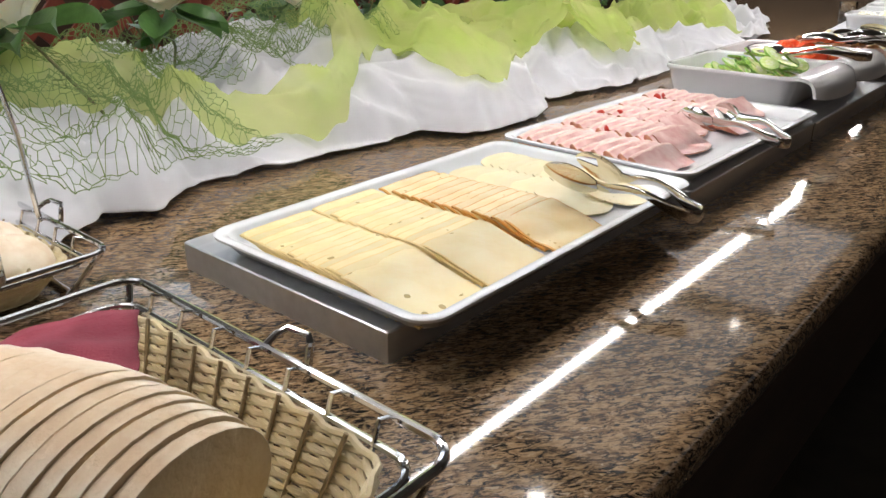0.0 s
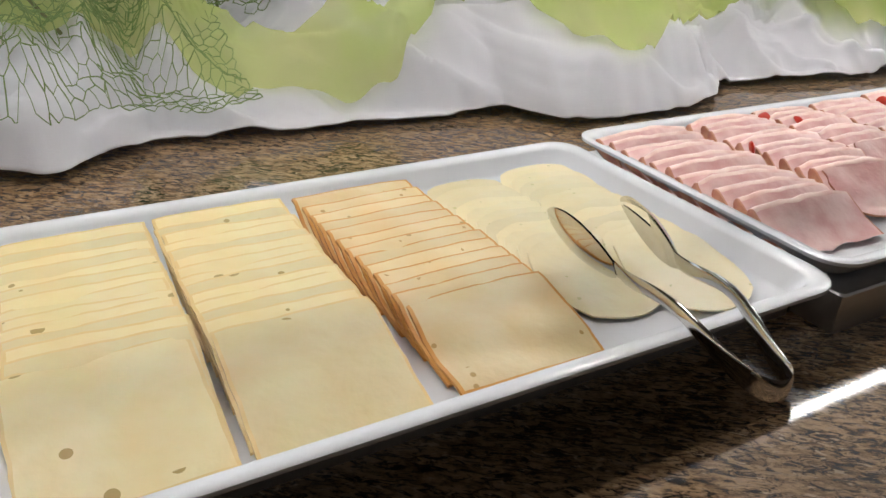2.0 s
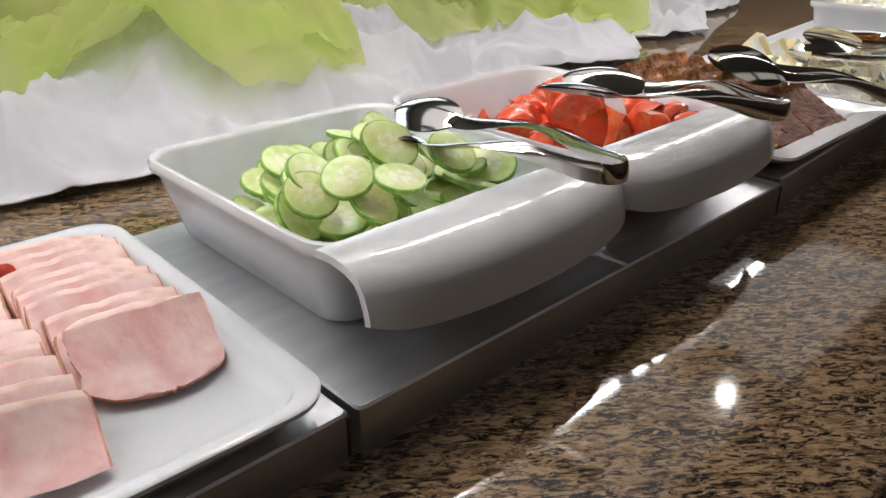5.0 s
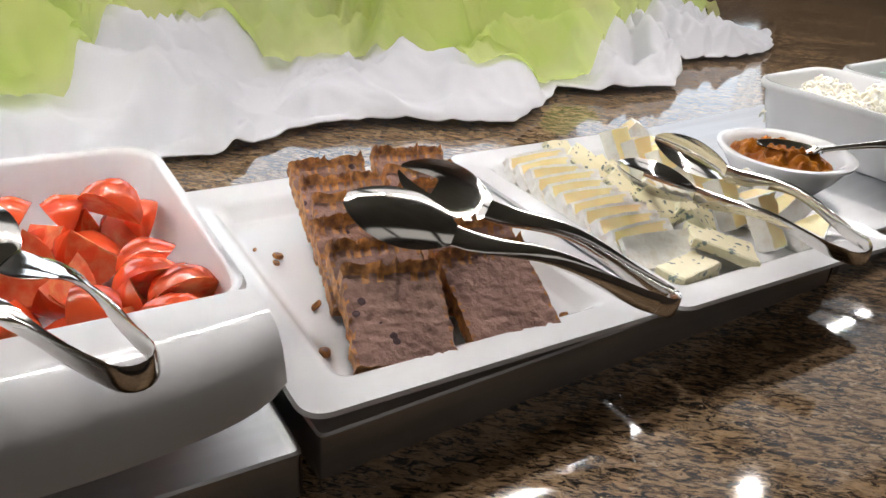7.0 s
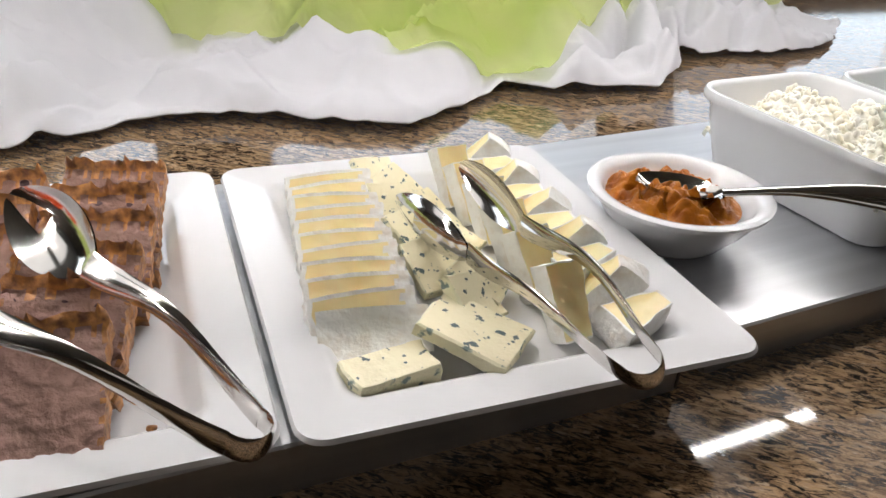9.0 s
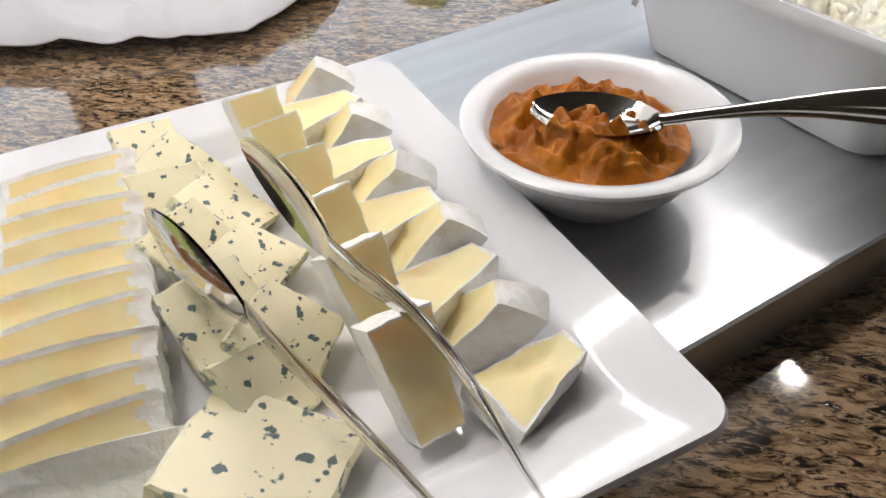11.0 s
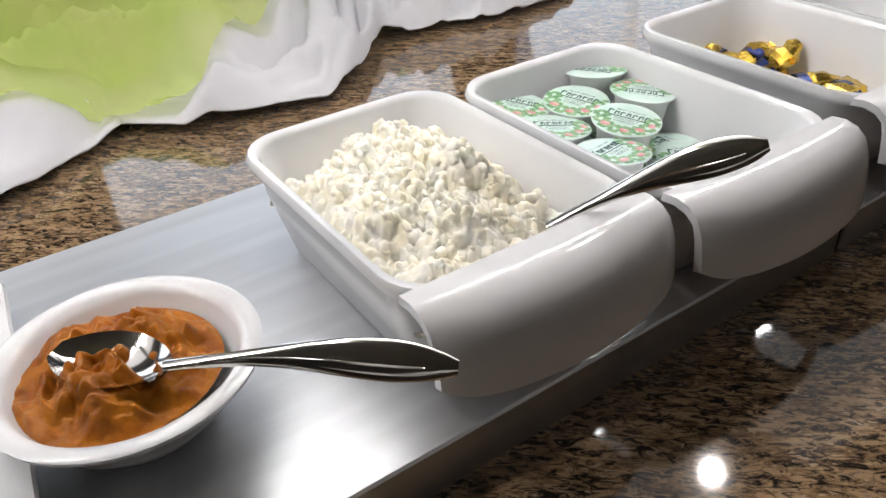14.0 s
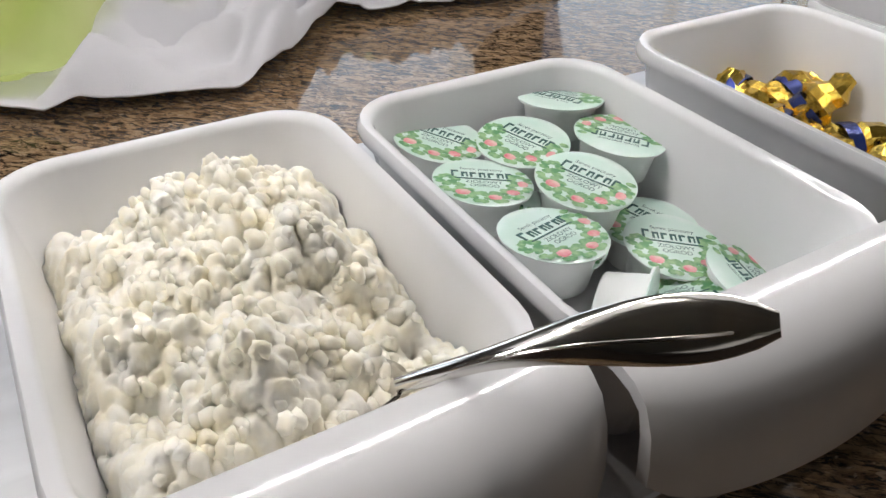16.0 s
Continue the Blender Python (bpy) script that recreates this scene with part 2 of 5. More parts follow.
CURD = mat("cottage_cheese", (0.95, 0.93, 0.86), 0.38, second=(0.94, 0.88, 0.71), scale=70, bump=0.35, bump_scale=300)
TUB = mat("tub_plastic", (0.8, 0.83, 0.82), 0.3, second=(0.77, 0.8, 0.79), scale=20)
LID = mat("printed_lid", (0.6, 0.78, 0.7), 0.3, second=(0.72, 0.84, 0.79), scale=45, coat=0.4)
LEAF_PRINT = mat("leaf_print", (0.1, 0.3, 0.12), 0.35, second=(0.3, 0.5, 0.25), scale=220, lo=0.4, hi=0.6)
PINK_PRINT = mat("radish_print", (0.7, 0.15, 0.2), 0.35, second=(0.8, 0.5, 0.5), scale=160)
INK = mat("dark_green_ink", (0.02, 0.1, 0.09), 0.4)
GOLD = mat("gold_foil", (0.85, 0.6, 0.12), 0.22, 1.0, second=(0.75, 0.5, 0.08), scale=60, bump=0.8, bump_scale=160)
NAVY = mat("navy_foil", (0.02, 0.03, 0.12), 0.25, 0.5, second=(0.03, 0.05, 0.2), scale=60, bump=0.6, bump_scale=160)
WICKER = mat("pale_wicker", (0.62, 0.5, 0.28), 0.55, second=(0.72, 0.62, 0.4), scale=45, bump=0.4, bump_scale=200)
STAKE = mat("wicker_stake", (0.3, 0.22, 0.12), 0.6, second=(0.42, 0.32, 0.18), scale=60)
WIRE = mat("chrome_wire", (0.75, 0.76, 0.78), 0.12, 1.0, second=(0.68, 0.69, 0.71), scale=30)
CRUMB = mat("bread_crumb", (0.78, 0.62, 0.4), 0.8, second=(0.7, 0.52, 0.3), scale=70, bump=0.8, bump_scale=170)
CRUST = mat("bread_crust", (0.7, 0.52, 0.34), 0.75, second=(0.86, 0.77, 0.63), scale=28, bump=0.7, bump_scale=120)
NAPKIN = mat("burgundy_napkin", (0.2, 0.015, 0.035), 0.8, second=(0.26, 0.025, 0.05), scale=30, bump=0.4, bump_scale=500)
ROSE = mat("white_petal", (0.8, 0.78, 0.68), 0.6, second=(0.78, 0.7, 0.5), scale=20, sss=0.2)
LEAF = mat("rose_leaf", (0.05, 0.13, 0.03), 0.4, second=(0.09, 0.2, 0.05), scale=40, bump=0.3, bump_scale=120)
STEM = mat("green_stem", (0.1, 0.14, 0.04), 0.6, second=(0.18, 0.16, 0.07), scale=40)
REDWOOD = mat("red_stained_wood", (0.2, 0.035, 0.02), 0.5, second=(0.28, 0.06, 0.03), scale=14, stretch=(1, 1, 0.15), bump=0.3)
DARKWOOD = mat("dark_wood", (0.045, 0.025, 0.016), 0.5, second=(0.07, 0.04, 0.025), scale=12, stretch=(1, 0.1, 1), bump=0.3)
WALLPAINT = mat("warm_wall_paint", (0.13, 0.09, 0.065), 0.85, second=(0.11, 0.075, 0.055), scale=4, bump=0.2)
CEILPAINT = mat("ceiling_paint", (0.2, 0.18, 0.16), 0.9, second=(0.17, 0.155, 0.14), scale=3, bump=0.2)
FLOORTILE = mat("dark_floor_tile", (0.03, 0.024, 0.02), 0.35, second=(0.05, 0.04, 0.03), scale=7, bump=0.2)
GLASS = mat("clear_glass", (0.95, 0.97, 0.96), 0.02, trans=1.0, ior=1.45)
WINFRAME = mat("white_window_paint", (0.75, 0.75, 0.73), 0.4, second=(0.7, 0.7, 0.68), scale=12)
PANEL = bpy.data.materials.new("lamp_diffuser")
PANEL.use_nodes = True
PANEL.node_tree.nodes["Principled BSDF"].inputs["Emission Color"].default_value = (1, 0.95, 0.88, 1)
PANEL.node_tree.nodes["Principled BSDF"].inputs["Emission Strength"].default_value = 0.2
LED = PANEL.copy()
LED.name = "led_diffuser"
LED.node_tree.nodes["Principled BSDF"].inputs["Emission Color"].default_value = (1, 0.97, 0.95, 1)
LED.node_tree.nodes["Principled BSDF"].inputs["Emission Strength"].default_value = 60
# diffuser of the fill panels added on the guests' side
PANEL_FILL = PANEL.copy()
PANEL_FILL.name = "dimmed_lamp_diffuser"
PANEL_FILL.node_tree.nodes["Principled BSDF"].inputs["Emission Strength"].default_value = 0.2

# ---------------------------------------------------------------- shape helpers


def mesh_of(name, geo, materials, smooth=True, sharp=40.0):
    verts, faces = geo[0], geo[1]
    me = bpy.data.meshes.new(name)
    me.from_pydata([tuple(v) for v in verts], [], [tuple(f) for f in faces])
    for m in materials if isinstance(materials, (list, tuple)) else [materials]:
        me.materials.append(m)
    if len(geo) > 2:
        me.polygons.foreach_set("material_index", geo[2])
    me.polygons.foreach_set("use_smooth", [smooth] * len(me.polygons))
    if smooth and sharp:
        me.set_sharp_from_angle(angle=radians(sharp))
    me.update()
    return me


def thing(name, m, label, category, group="", kind=""):
    """A top-level Empty at the base of a thing made of parts."""
    ob = new(name)
    ob.empty_display_size = 0.02
    ob.matrix_world = m
    return tagged(ob, label, category, group, kind)


def part(name, geo, material, parent, label="", smooth=True, sharp=40.0, local=True):
    """One mesh under a thing or part. Its points are in the thing's own space, or in the world's with local=False."""
    if not local:
        inv = parent.matrix_world.inverted() if parent.parent is None else (parent.parent.matrix_world @ parent.matrix_basis).inverted()
        geo = ([inv @ Vector(v) for v in geo[0]], *geo[1:])
    ob = new(name, mesh_of(name, geo, material, smooth, sharp))
    ob.parent = parent
    return tagged(ob, label)


def solo(name, geo, material, m, label, category, group="", kind="", smooth=True, sharp=40.0):
    """A thing that is one mesh."""
    ob = new(name, mesh_of(name, geo, material, smooth, sharp))
    ob.matrix_world = m
    return tagged(ob, label, category, group, kind)


def join(*geos):
    verts, faces, mats = [], [], []
    for k, g in enumerate(geos):
        o = len(verts)
        verts += list(g[0])
        faces += [tuple(i + o for i in f) for f in g[1]]
        mats += list(g[2]) if len(g) > 2 else [0] * len(g[1])
    return verts, faces, mats


def box(x0, x1, y0, y1, z0, z1, bevel=0.0):
    bm = bmesh.new()
    bmesh.ops.create_cube(bm, size=1)
    for v in bm.verts:
        v.co = Vector(((x0 + x1) / 2 + v.co.x * (x1 - x0), (y0 + y1) / 2 + v.co.y * (y1 - y0), (z0 + z1) / 2 + v.co.z * (z1 - z0)))
    if bevel:
        bmesh.ops.bevel(bm, geom=list(bm.edges), offset=bevel, segments=2, affect="EDGES")
    bm.verts.index_update()
    geo = [v.co.copy() for v in bm.verts], [[v.index for v in f.verts] for f in bm.faces]
    bm.free()
    return geo


def rrect(w, d, r, z, cx=0.0, cy=0.0, n=6):
    """A rounded rectangle, w along x and d along y, anticlockwise."""
    out = []
    r = min(r, w / 2 - 1e-4, d / 2 - 1e-4)
    for sx, sy, a0 in ((1, 1, 0), (-1, 1, 90), (-1, -1, 180), (1, -1, 270)):
        for k in range(n + 1):
            a = radians(a0 + 90 * k / n)
            out.append(Vector((cx + sx * (w / 2 - r) + r * math.cos(a), cy + sy * (d / 2 - r) + r * math.sin(a), z)))
    return out


def loft(rings, first=True, last=True):
    n = len(rings[0])
    verts = [p for ring in rings for p in ring]
    faces = []
    for k in range(len(rings) - 1):
        for i in range(n):
            j = (i + 1) % n
            faces.append((k * n + i, k * n + j, (k + 1) * n + j, (k + 1) * n + i))
    if first:
        faces.append(tuple(range(n - 1, -1, -1)))
    if last:
        faces.append(tuple((len(rings) - 1) * n + i for i in range(n)))
    return verts, faces


def circle(r, z, n=40, cx=0.0, cy=0.0):
    return [Vector((cx + r * math.cos(2 * math.pi * i / n), cy + r * math.sin(2 * math.pi * i / n), z)) for i in range(n)]


def tube(points, r, n=8, closed=False):
    """A round bar along points."""
    pts = [Vector(p) for p in points]
    rings, prev = [], None
    for i, p in enumerate(pts):
        a = pts[(i - 1) % len(pts)] if closed or i else p
        b = pts[(i + 1) % len(pts)] if closed or i < len(pts) - 1 else p
        t = (b - a).normalized()
        side = t.cross(Vector((0, 0, 1)))
        if side.length < 0.05:
            side = t.cross(Vector((0, 1, 0)))
        side.normalize()
        if prev and prev.dot(side) < 0:
            side = -side
        prev = side
        up = side.cross(t)
        rad = r[i] if isinstance(r, (list, tuple)) else r
        rings.append([p + rad * (math.cos(2 * math.pi * k / n) * side + math.sin(2 * math.pi * k / n) * up) for k in range(n)])
    if closed:
        v, f = loft(rings + [rings[0]], False, False)
        return v, f
    return loft(rings)


def ribbon(points, half_widths, half_thick, normals, n=10):
    """A flat bar along points, with the widths across the given normals."""
    pts = [Vector(p) for p in points]
    rings = []
    for i, p in enumerate(pts):
        t = (pts[min(i + 1, len(pts) - 1)] - pts[max(i - 1, 0)]).normalized()
        nn = Vector(normals[i])
        nn = (nn - nn.dot(t) * t).normalized()
        side = t.cross(nn)
        rings.append([p + half_widths[i] * math.cos(2 * math.pi * k / n) * side + half_thick[i] * math.sin(2 * math.pi * k / n) * nn for k in range(n)])
    return loft(rings)


def grid(fn, nu, nv):
    verts = [Vector(fn(i / nu, j / nv)) for i in range(nu + 1) for j in range(nv + 1)]
    faces = [(i * (nv + 1) + j, (i + 1) * (nv + 1) + j, (i + 1) * (nv + 1) + j + 1, i * (nv + 1) + j + 1) for i in range(nu) for j in range(nv)]
    return verts, faces


def slab(fn, nu, nv, thick):
    """A grid with thickness: fn gives the middle surface; the rim is closed."""
    top, faces = grid(fn, nu, nv)
    up = [Vector((0, 0, thick / 2))] * len(top)
    n = len(top)
    verts = [p + u for p, u in zip(top, up)] + [p - u for p, u in zip(top, up)]
    out = list(faces) + [tuple(i + n for i in reversed(f)) for f in faces]
    rim = [i * (nv + 1) for i in range(nu + 1)] + [nu * (nv + 1) + j for j in range(1, nv + 1)] + [i * (nv + 1) + nv for i in range(nu - 1, -1, -1)] + [j for j in range(nv - 1, 0, -1)]
    idx = [0] * len(out)
    for a, b in zip(rim, rim[1:] + rim[:1]):
        out.append((a, a + n, b + n, b))
        idx.append(1)
    return verts, out, idx


def lerp(table, x):
    """Straight lines through a short table of (x, value)."""
    return float(np.interp(x, [a for a, _ in table], [b for _, b in table]))


def fbm(x, y, z=0.0):
    return noise.noise(Vector((x, y, z)))


COUNTER = 0.917
TOP = 0.95

# ---------------------------------------------------------------- setting
I = Matrix.Identity(4)


def structure(name, geo, material, label, category, smooth=False):
    return solo(name, geo, material, I, label, category, "", "structure", smooth)


structure("floor", box(-3.2, 3.6, -3.6, 7.6, -0.1, 0.0), FLOORTILE, "dark brown tiled floor of the dining room", "floor")
structure("ceiling", box(-3.2, 3.6, -3.6, 7.6, 2.8, 2.9), CEILPAINT, "plain off-white painted ceiling", "ceiling")
structure("wall_east", box(3.4, 3.6, -3.4, 7.4, 0.0, 2.8), WALLPAINT, "warm brown painted wall", "wall")
structure("wall_south", box(-3.2, 3.6, -3.6, -3.4, 0.0, 2.8), WALLPAINT, "warm brown painted wall", "wall")
structure("wall_north", box(-3.2, 3.6, 7.4, 7.6, 0.0, 2.8), WALLPAINT, "warm brown painted wall", "wall")
wins = (-1.2, 1.0, 3.2, 5.4)
pieces = [box(-3.2, -3.0, -3.4, 7.4, 0.0, 1.4), box(-3.2, -3.0, -3.4, 7.4, 2.5, 2.8)]
edges = [-3.4] + [v for w in wins for v in (w - 0.9, w + 0.9)] + [7.4]
pieces += [box(-3.2, -3.0, edges[k], edges[k + 1], 1.4, 2.5) for k in range(0, len(edges), 2)]
structure("wall_west", join(*pieces), WALLPAINT, "warm brown painted wall with window openings", "wall")
for k, w in enumerate(wins):
    win = thing(f"window_{k + 1}", Matrix.Translation((-3.1, w, 1.4)), "white-framed window letting in daylight", "window", "", "structure")
    part("window_frame", join(box(-0.03, 0.03, -0.9, -0.84, 0, 1.1), box(-0.03, 0.03, 0.84, 0.9, 0, 1.1), box(-0.03, 0.03, -0.84, 0.84, 0, 0.06), box(-0.03, 0.03, -0.84, 0.84, 1.04, 1.1), box(-0.03, 0.03, -0.025, 0.025, 0.06, 1.04)), WINFRAME, win, smooth=False)
    for a, b in ((-0.84, -0.025), (0.025, 0.84)):
        pane = part("pane", box(-0.004, 0.004, a, b, 0.06, 1.04), GLASS, win, smooth=False)
        pane.visible_shadow = False

# ceiling panels, downlights and the light bars
# the row at x = 2.1 is added to house the guests' side fill
for px in (-1.15, 2.1):
    for py in (-1.0, 1.0, 3.0, 5.0):
        cl = thing("ceiling_light", Matrix.Translation((px, py, 2.8)), "flat rectangular ceiling light with a white frame, out of view", "ceiling light", "ceiling lights")
        part("frame", join(box(-0.56, -0.52, -0.91, 0.91, -0.05, 0), box(0.52, 0.56, -0.91, 0.91, -0.05, 0), box(-0.52, 0.52, -0.91, -0.87, -0.05, 0), box(-0.52, 0.52, 0.87, 0.91, -0.05, 0)), WINFRAME, cl, smooth=False)
        part("diffuser", box(-0.52, 0.52, -0.87, 0.87, -0.018, -0.006), PANEL if px < 0 else PANEL_FILL, cl, smooth=False)
for dx, dy in DOWNLIGHTS:
    dl = thing("downlight", Matrix.Translation((dx, dy, 2.8)), "round recessed ceiling downlight with warm light", "downlight", "ceiling downlights")
    part("ring", loft([circle(r, z, 28) for r, z in ((0.045, -0.002), (0.045, -0.012), (0.032, -0.014), (0.03, -0.004))], False, False), WINFRAME, dl)
    part("lens", loft([circle(0.03, -0.006, 32), circle(0.029, -0.005, 32)]), PANEL, dl)
for bx, by, length, turn in LIGHT_BARS:
    bar = thing("light_bar", pose(bx, by, BAR_Z, 0, 0, turn), "slim aluminium light bar hung above the buffet food", "light bar", "light bars")
    part("housing", box(-0.011, 0.011, -length / 2 - 0.01, length / 2 + 0.01, 0.003, 0.02, 0.003), STEEL, bar)
    part("diffuser", box(-0.0045, 0.0045, -length / 2, length / 2, -0.001, 0.0025), LED, bar, "glowing white diffuser", smooth=False)
    for hy in (-length / 2 + 0.05, length / 2 - 0.05):
        part("hanger", tube([(0, hy, 0.019), (0, hy, 2.8 - BAR_Z)], 0.0015, 6), STEEL, bar)

# counter
counter = thing("counter", Matrix.Translation((0, 0, 0)), "long buffet counter with a polished brown granite top", "counter", "", "structure")


def slab_top():
    """Granite slab with a rounded front edge."""
    prof = [(-1.2, COUNTER - 0.04), (0.366, COUNTER - 0.04), (0.377, COUNTER - 0.035), (0.381, COUNTER - 0.024), (0.381, COUNTER - 0.012), (0.377, COUNTER - 0.003), (0.368, COUNTER), (0.364, COUNTER), (-1.196, COUNTER), (-1.2, COUNTER)]
    return loft([[Vector((x, y, z)) for x, z in prof] for y in (-2.2, 6.2)])


part("granite_top", slab_top(), GRANITE, counter, "polished brown granite", sharp=50)
part("base", box(-1.1, 0.2, -2.1, 6.1, 0.1, COUNTER - 0.04), DARKWOOD, counter, "dark wooden front", smooth=False)
part("plinth", box(-1.05, 0.12, -2.05, 6.05, 0.0, 0.1), DARKWOOD, counter, smooth=False)

# red lattice screen behind the counter
for k, ly in enumerate((-0.55, 0.6, 1.75, 2.9)):
    lat = thing("lattice_screen", Matrix.Translation((-1.95, ly, 0)), "red-stained wooden lattice screen standing behind the buffet", "lattice screen", "lattice screens")
    for a in (-0.56, 0.5):
        part("post", box(-0.03, 0.03, a, a + 0.06, 0, 1.5, 0.004), REDWOOD, lat)
    for z0 in (0.3, 1.4):
        part("rail", box(-0.02, 0.02, -0.5, 0.5, z0, z0 + 0.06, 0.003), REDWOOD, lat)
    for d in (1, -1):
        for q in range(-7, 12):
            # slats at 45 degrees, clipped to the panel
            c = q * 0.14
            ya, yb = -0.5, 0.5
            za, zb = (0.36 + c, 0.36 + c + 1.0) if d > 0 else (0.36 + c + 1.0, 0.36 + c)
            if max(za, zb) < 0.37 or min(za, zb) > 1.39:
                continue
            s = 1.0 if d > 0 else -1.0
            lo, hi = 0.36, 1.4
            t0, t1 = sorted((((lo - za) * s), ((hi - za) * s)))
            t0, t1 = max(t0, 0.0), min(t1, 1.0)
            if t1 - t0 < 0.04:
                continue
            p, e = Vector((0.012 * d, ya + t0, za + s * t0)), Vector((0.012 * d, ya + t1, za + s * t1))
            w = Vector((0, -s, 1)).normalized() * 0.016
            th = Vector((0.005, 0, 0))
            part("slat", loft([[x - w - th, x + w - th, x + w + th, x - w + th] for x in (p, e)]), REDWOOD, lat, smooth=False)
structure("wall_panel", box(-2.6, -2.5, -3.4, 7.4, 0.0, 1.35), DARKWOOD, "low dark wooden partition behind the lattice", "partition")

# ---------------------------------------------------------------- cloths
HEM = [(-1.6, -0.4), (-0.5, -0.38), (-0.3, -0.37), (-0.08, -0.357), (0.005, -0.406), (0.056, -0.37), (0.18, -0.447), (0.41, -0.415), (0.575, -0.402), (0.616, -0.399), (0.66, -0.325), (0.75, -0.31), (0.88, -0.313), (0.94, -0.335), (1.0, -0.392), (1.04, -0.389), (1.2, -0.356), (1.3, -0.342), (1.45, -0.35), (1.59, -0.358), (1.665, -0.372), (1.725, -0.365), (1.82, -0.414), (1.93, -0.418), (2.05, -0.37), (2.12, -0.35), (2.2, -0.395), (2.29, -0.468), (2.345, -0.435), (2.5, -0.42), (2.56, -0.46), (2.64, -0.572), (2.83, -0.55), (2.92, -0.57), (3.0, -0.61), (3.12, -0.72)]
RISE = [(-1.6, 0.13), (-0.2, 0.14), (0.0, 0.14), (0.2, 0.13), (0.45, 0.14), (0.66, 0.175), (0.85, 0.13), (1.05, 0.1), (1.2, 0.09), (1.33, 0.11), (1.5, 0.09), (1.6, 0.07), (1.8, 0.066), (2.05, 0.06), (2.25, 0.055), (2.45, 0.065), (2.65, 0.075), (2.9, 0.06), (3.12, 0.015)]
BACK = -1.08


def hem_x(y):
    return lerp(HEM, y) + 0.006 * fbm(y * 14, 3.1) + 0.006 * fbm(y * 37, 8.1)


def cloth_z(x, y):
    """Height of the white cloth over the counter at a place behind its hem."""
    h = hem_x(y)
    d = max(h - x, 0.0)
    rise = lerp(RISE, y)
    climb = 1 - math.exp(-d / 0.085)
    z = rise * climb
    warp = fbm(y * 3.0, d * 4.0, 2.0)
    lean = y + 0.5 * d
    f1 = 1 - abs(fbm(lean * 5.0 + warp * 1.2, d * 2.0, 1.3)) * 2.5
    calm = min(max(0.62 + 1.5 * fbm(y * 2.1, d * 3.0, 15.0), 0.1), 1.0)
    f2 = calm * (1 - abs(fbm((y - 1.3 * d) * 10 + warp * 2.5, d * 2.5, 7.7)) * 2.6)
    f3 = calm * (1 - abs(fbm((y + 1.2 * d) * 18 + warp * 4.0, d * 4.0, 4.2)) * 2.4)
    amp = min(0.3 + d / 0.045, 1.0)
    f4 = max(0.0, 1 - abs(fbm((y - 0.9 * d) * 7.5 + warp * 2.0, (d + 0.5 * y) * 3.0, 21.0)) * 3.2) ** 1.6
    f5 = max(0.0, 1 - abs(fbm((y + 1.1 * d) * 6 - warp * 2.0, (d - 0.4 * y) * 3.5, 33.0)) * 3.4) ** 1.6
    z += amp * (0.016 * f4 + 0.016 * f5) - 0.008 * amp
    z += amp * (0.05 * f1 + 0.032 * f2 + 0.006 * f3) - 0.04 * amp
    edge = (0.004 + 0.022 * max(0.0, fbm(y * 11, 0.4, 5.0))) * math.exp(-((d - 0.008) / 0.014) ** 2)
    fall = max(0.0, (0.12 - (x - BACK)) / 0.12)
    return COUNTER + 0.004 + max(z, 0.002) * (1 - 0.75 * fall) + edge


def cloth_sheet(y0, y1, ny, nd):
    def at(u, v):
        y = y0 + (y1 - y0) * u
        h = hem_x(y)
        x = h - (h - BACK) * (v**1.45)
        x += 0.012 * fbm(y * 8, v * 6, 9.0) * min(v * 6, 1)
        return Vector((x, y, cloth_z(x, y)))

    v, f = grid(at, ny, nd)
    return v, [tuple(reversed(q)) for q in f]


for a, b, n in ((-1.5, 1.005, 420), (0.995, 2.30, 260), (2.29, 3.11, 170)):
    cloth = solo("table_cloth", cloth_sheet(a, b, n, 84), LINEN, I, "crumpled white cotton cloth draped along the counter", "cloth", "draped white cloths", sharp=0)
    thicken = cloth.modifiers.new("thickness", "SOLIDIFY")
    thicken.thickness, thicken.offset = 0.0022, -1.0

# sheer green drape: front and back border along the counter
LOW = [(-1.0, -0.6), (0.03, -0.57), (0.18, -0.555), (0.283, -0.49), (0.393, -0.45), (0.48, -0.45), (0.55, -0.49), (0.62, -0.55), (0.66, -0.54), (0.69, -0.42), (0.73, -0.366), (0.786, -0.345), (0.88, -0.387), (0.93, -0.42), (0.985, -0.49), (1.15, -0.529), (1.29, -0.51), (1.315, -0.46), (1.347, -0.42), (1.45, -0.413), (1.52, -0.43), (1.58, -0.46), (1.64, -0.6), (1.75, -0.73), (1.88, -0.71), (1.97, -0.64), (2.1, -0.62), (2.145, -0.51), (2.19, -0.475), (2.26, -0.485), (2.315, -0.455), (2.36, -0.476), (2.42, -0.525), (2.5, -0.6), (2.7, -0.7), (3.1, -0.85)]
UP = [(-1.0, -0.95), (0.03, -0.86), (0.15, -0.746), (0.25, -0.62), (0.353, -0.535), (0.45, -0.51), (0.53, -0.535), (0.6, -0.62), (0.66, -0.82), (0.75, -0.95), (3.1, -0.97)]


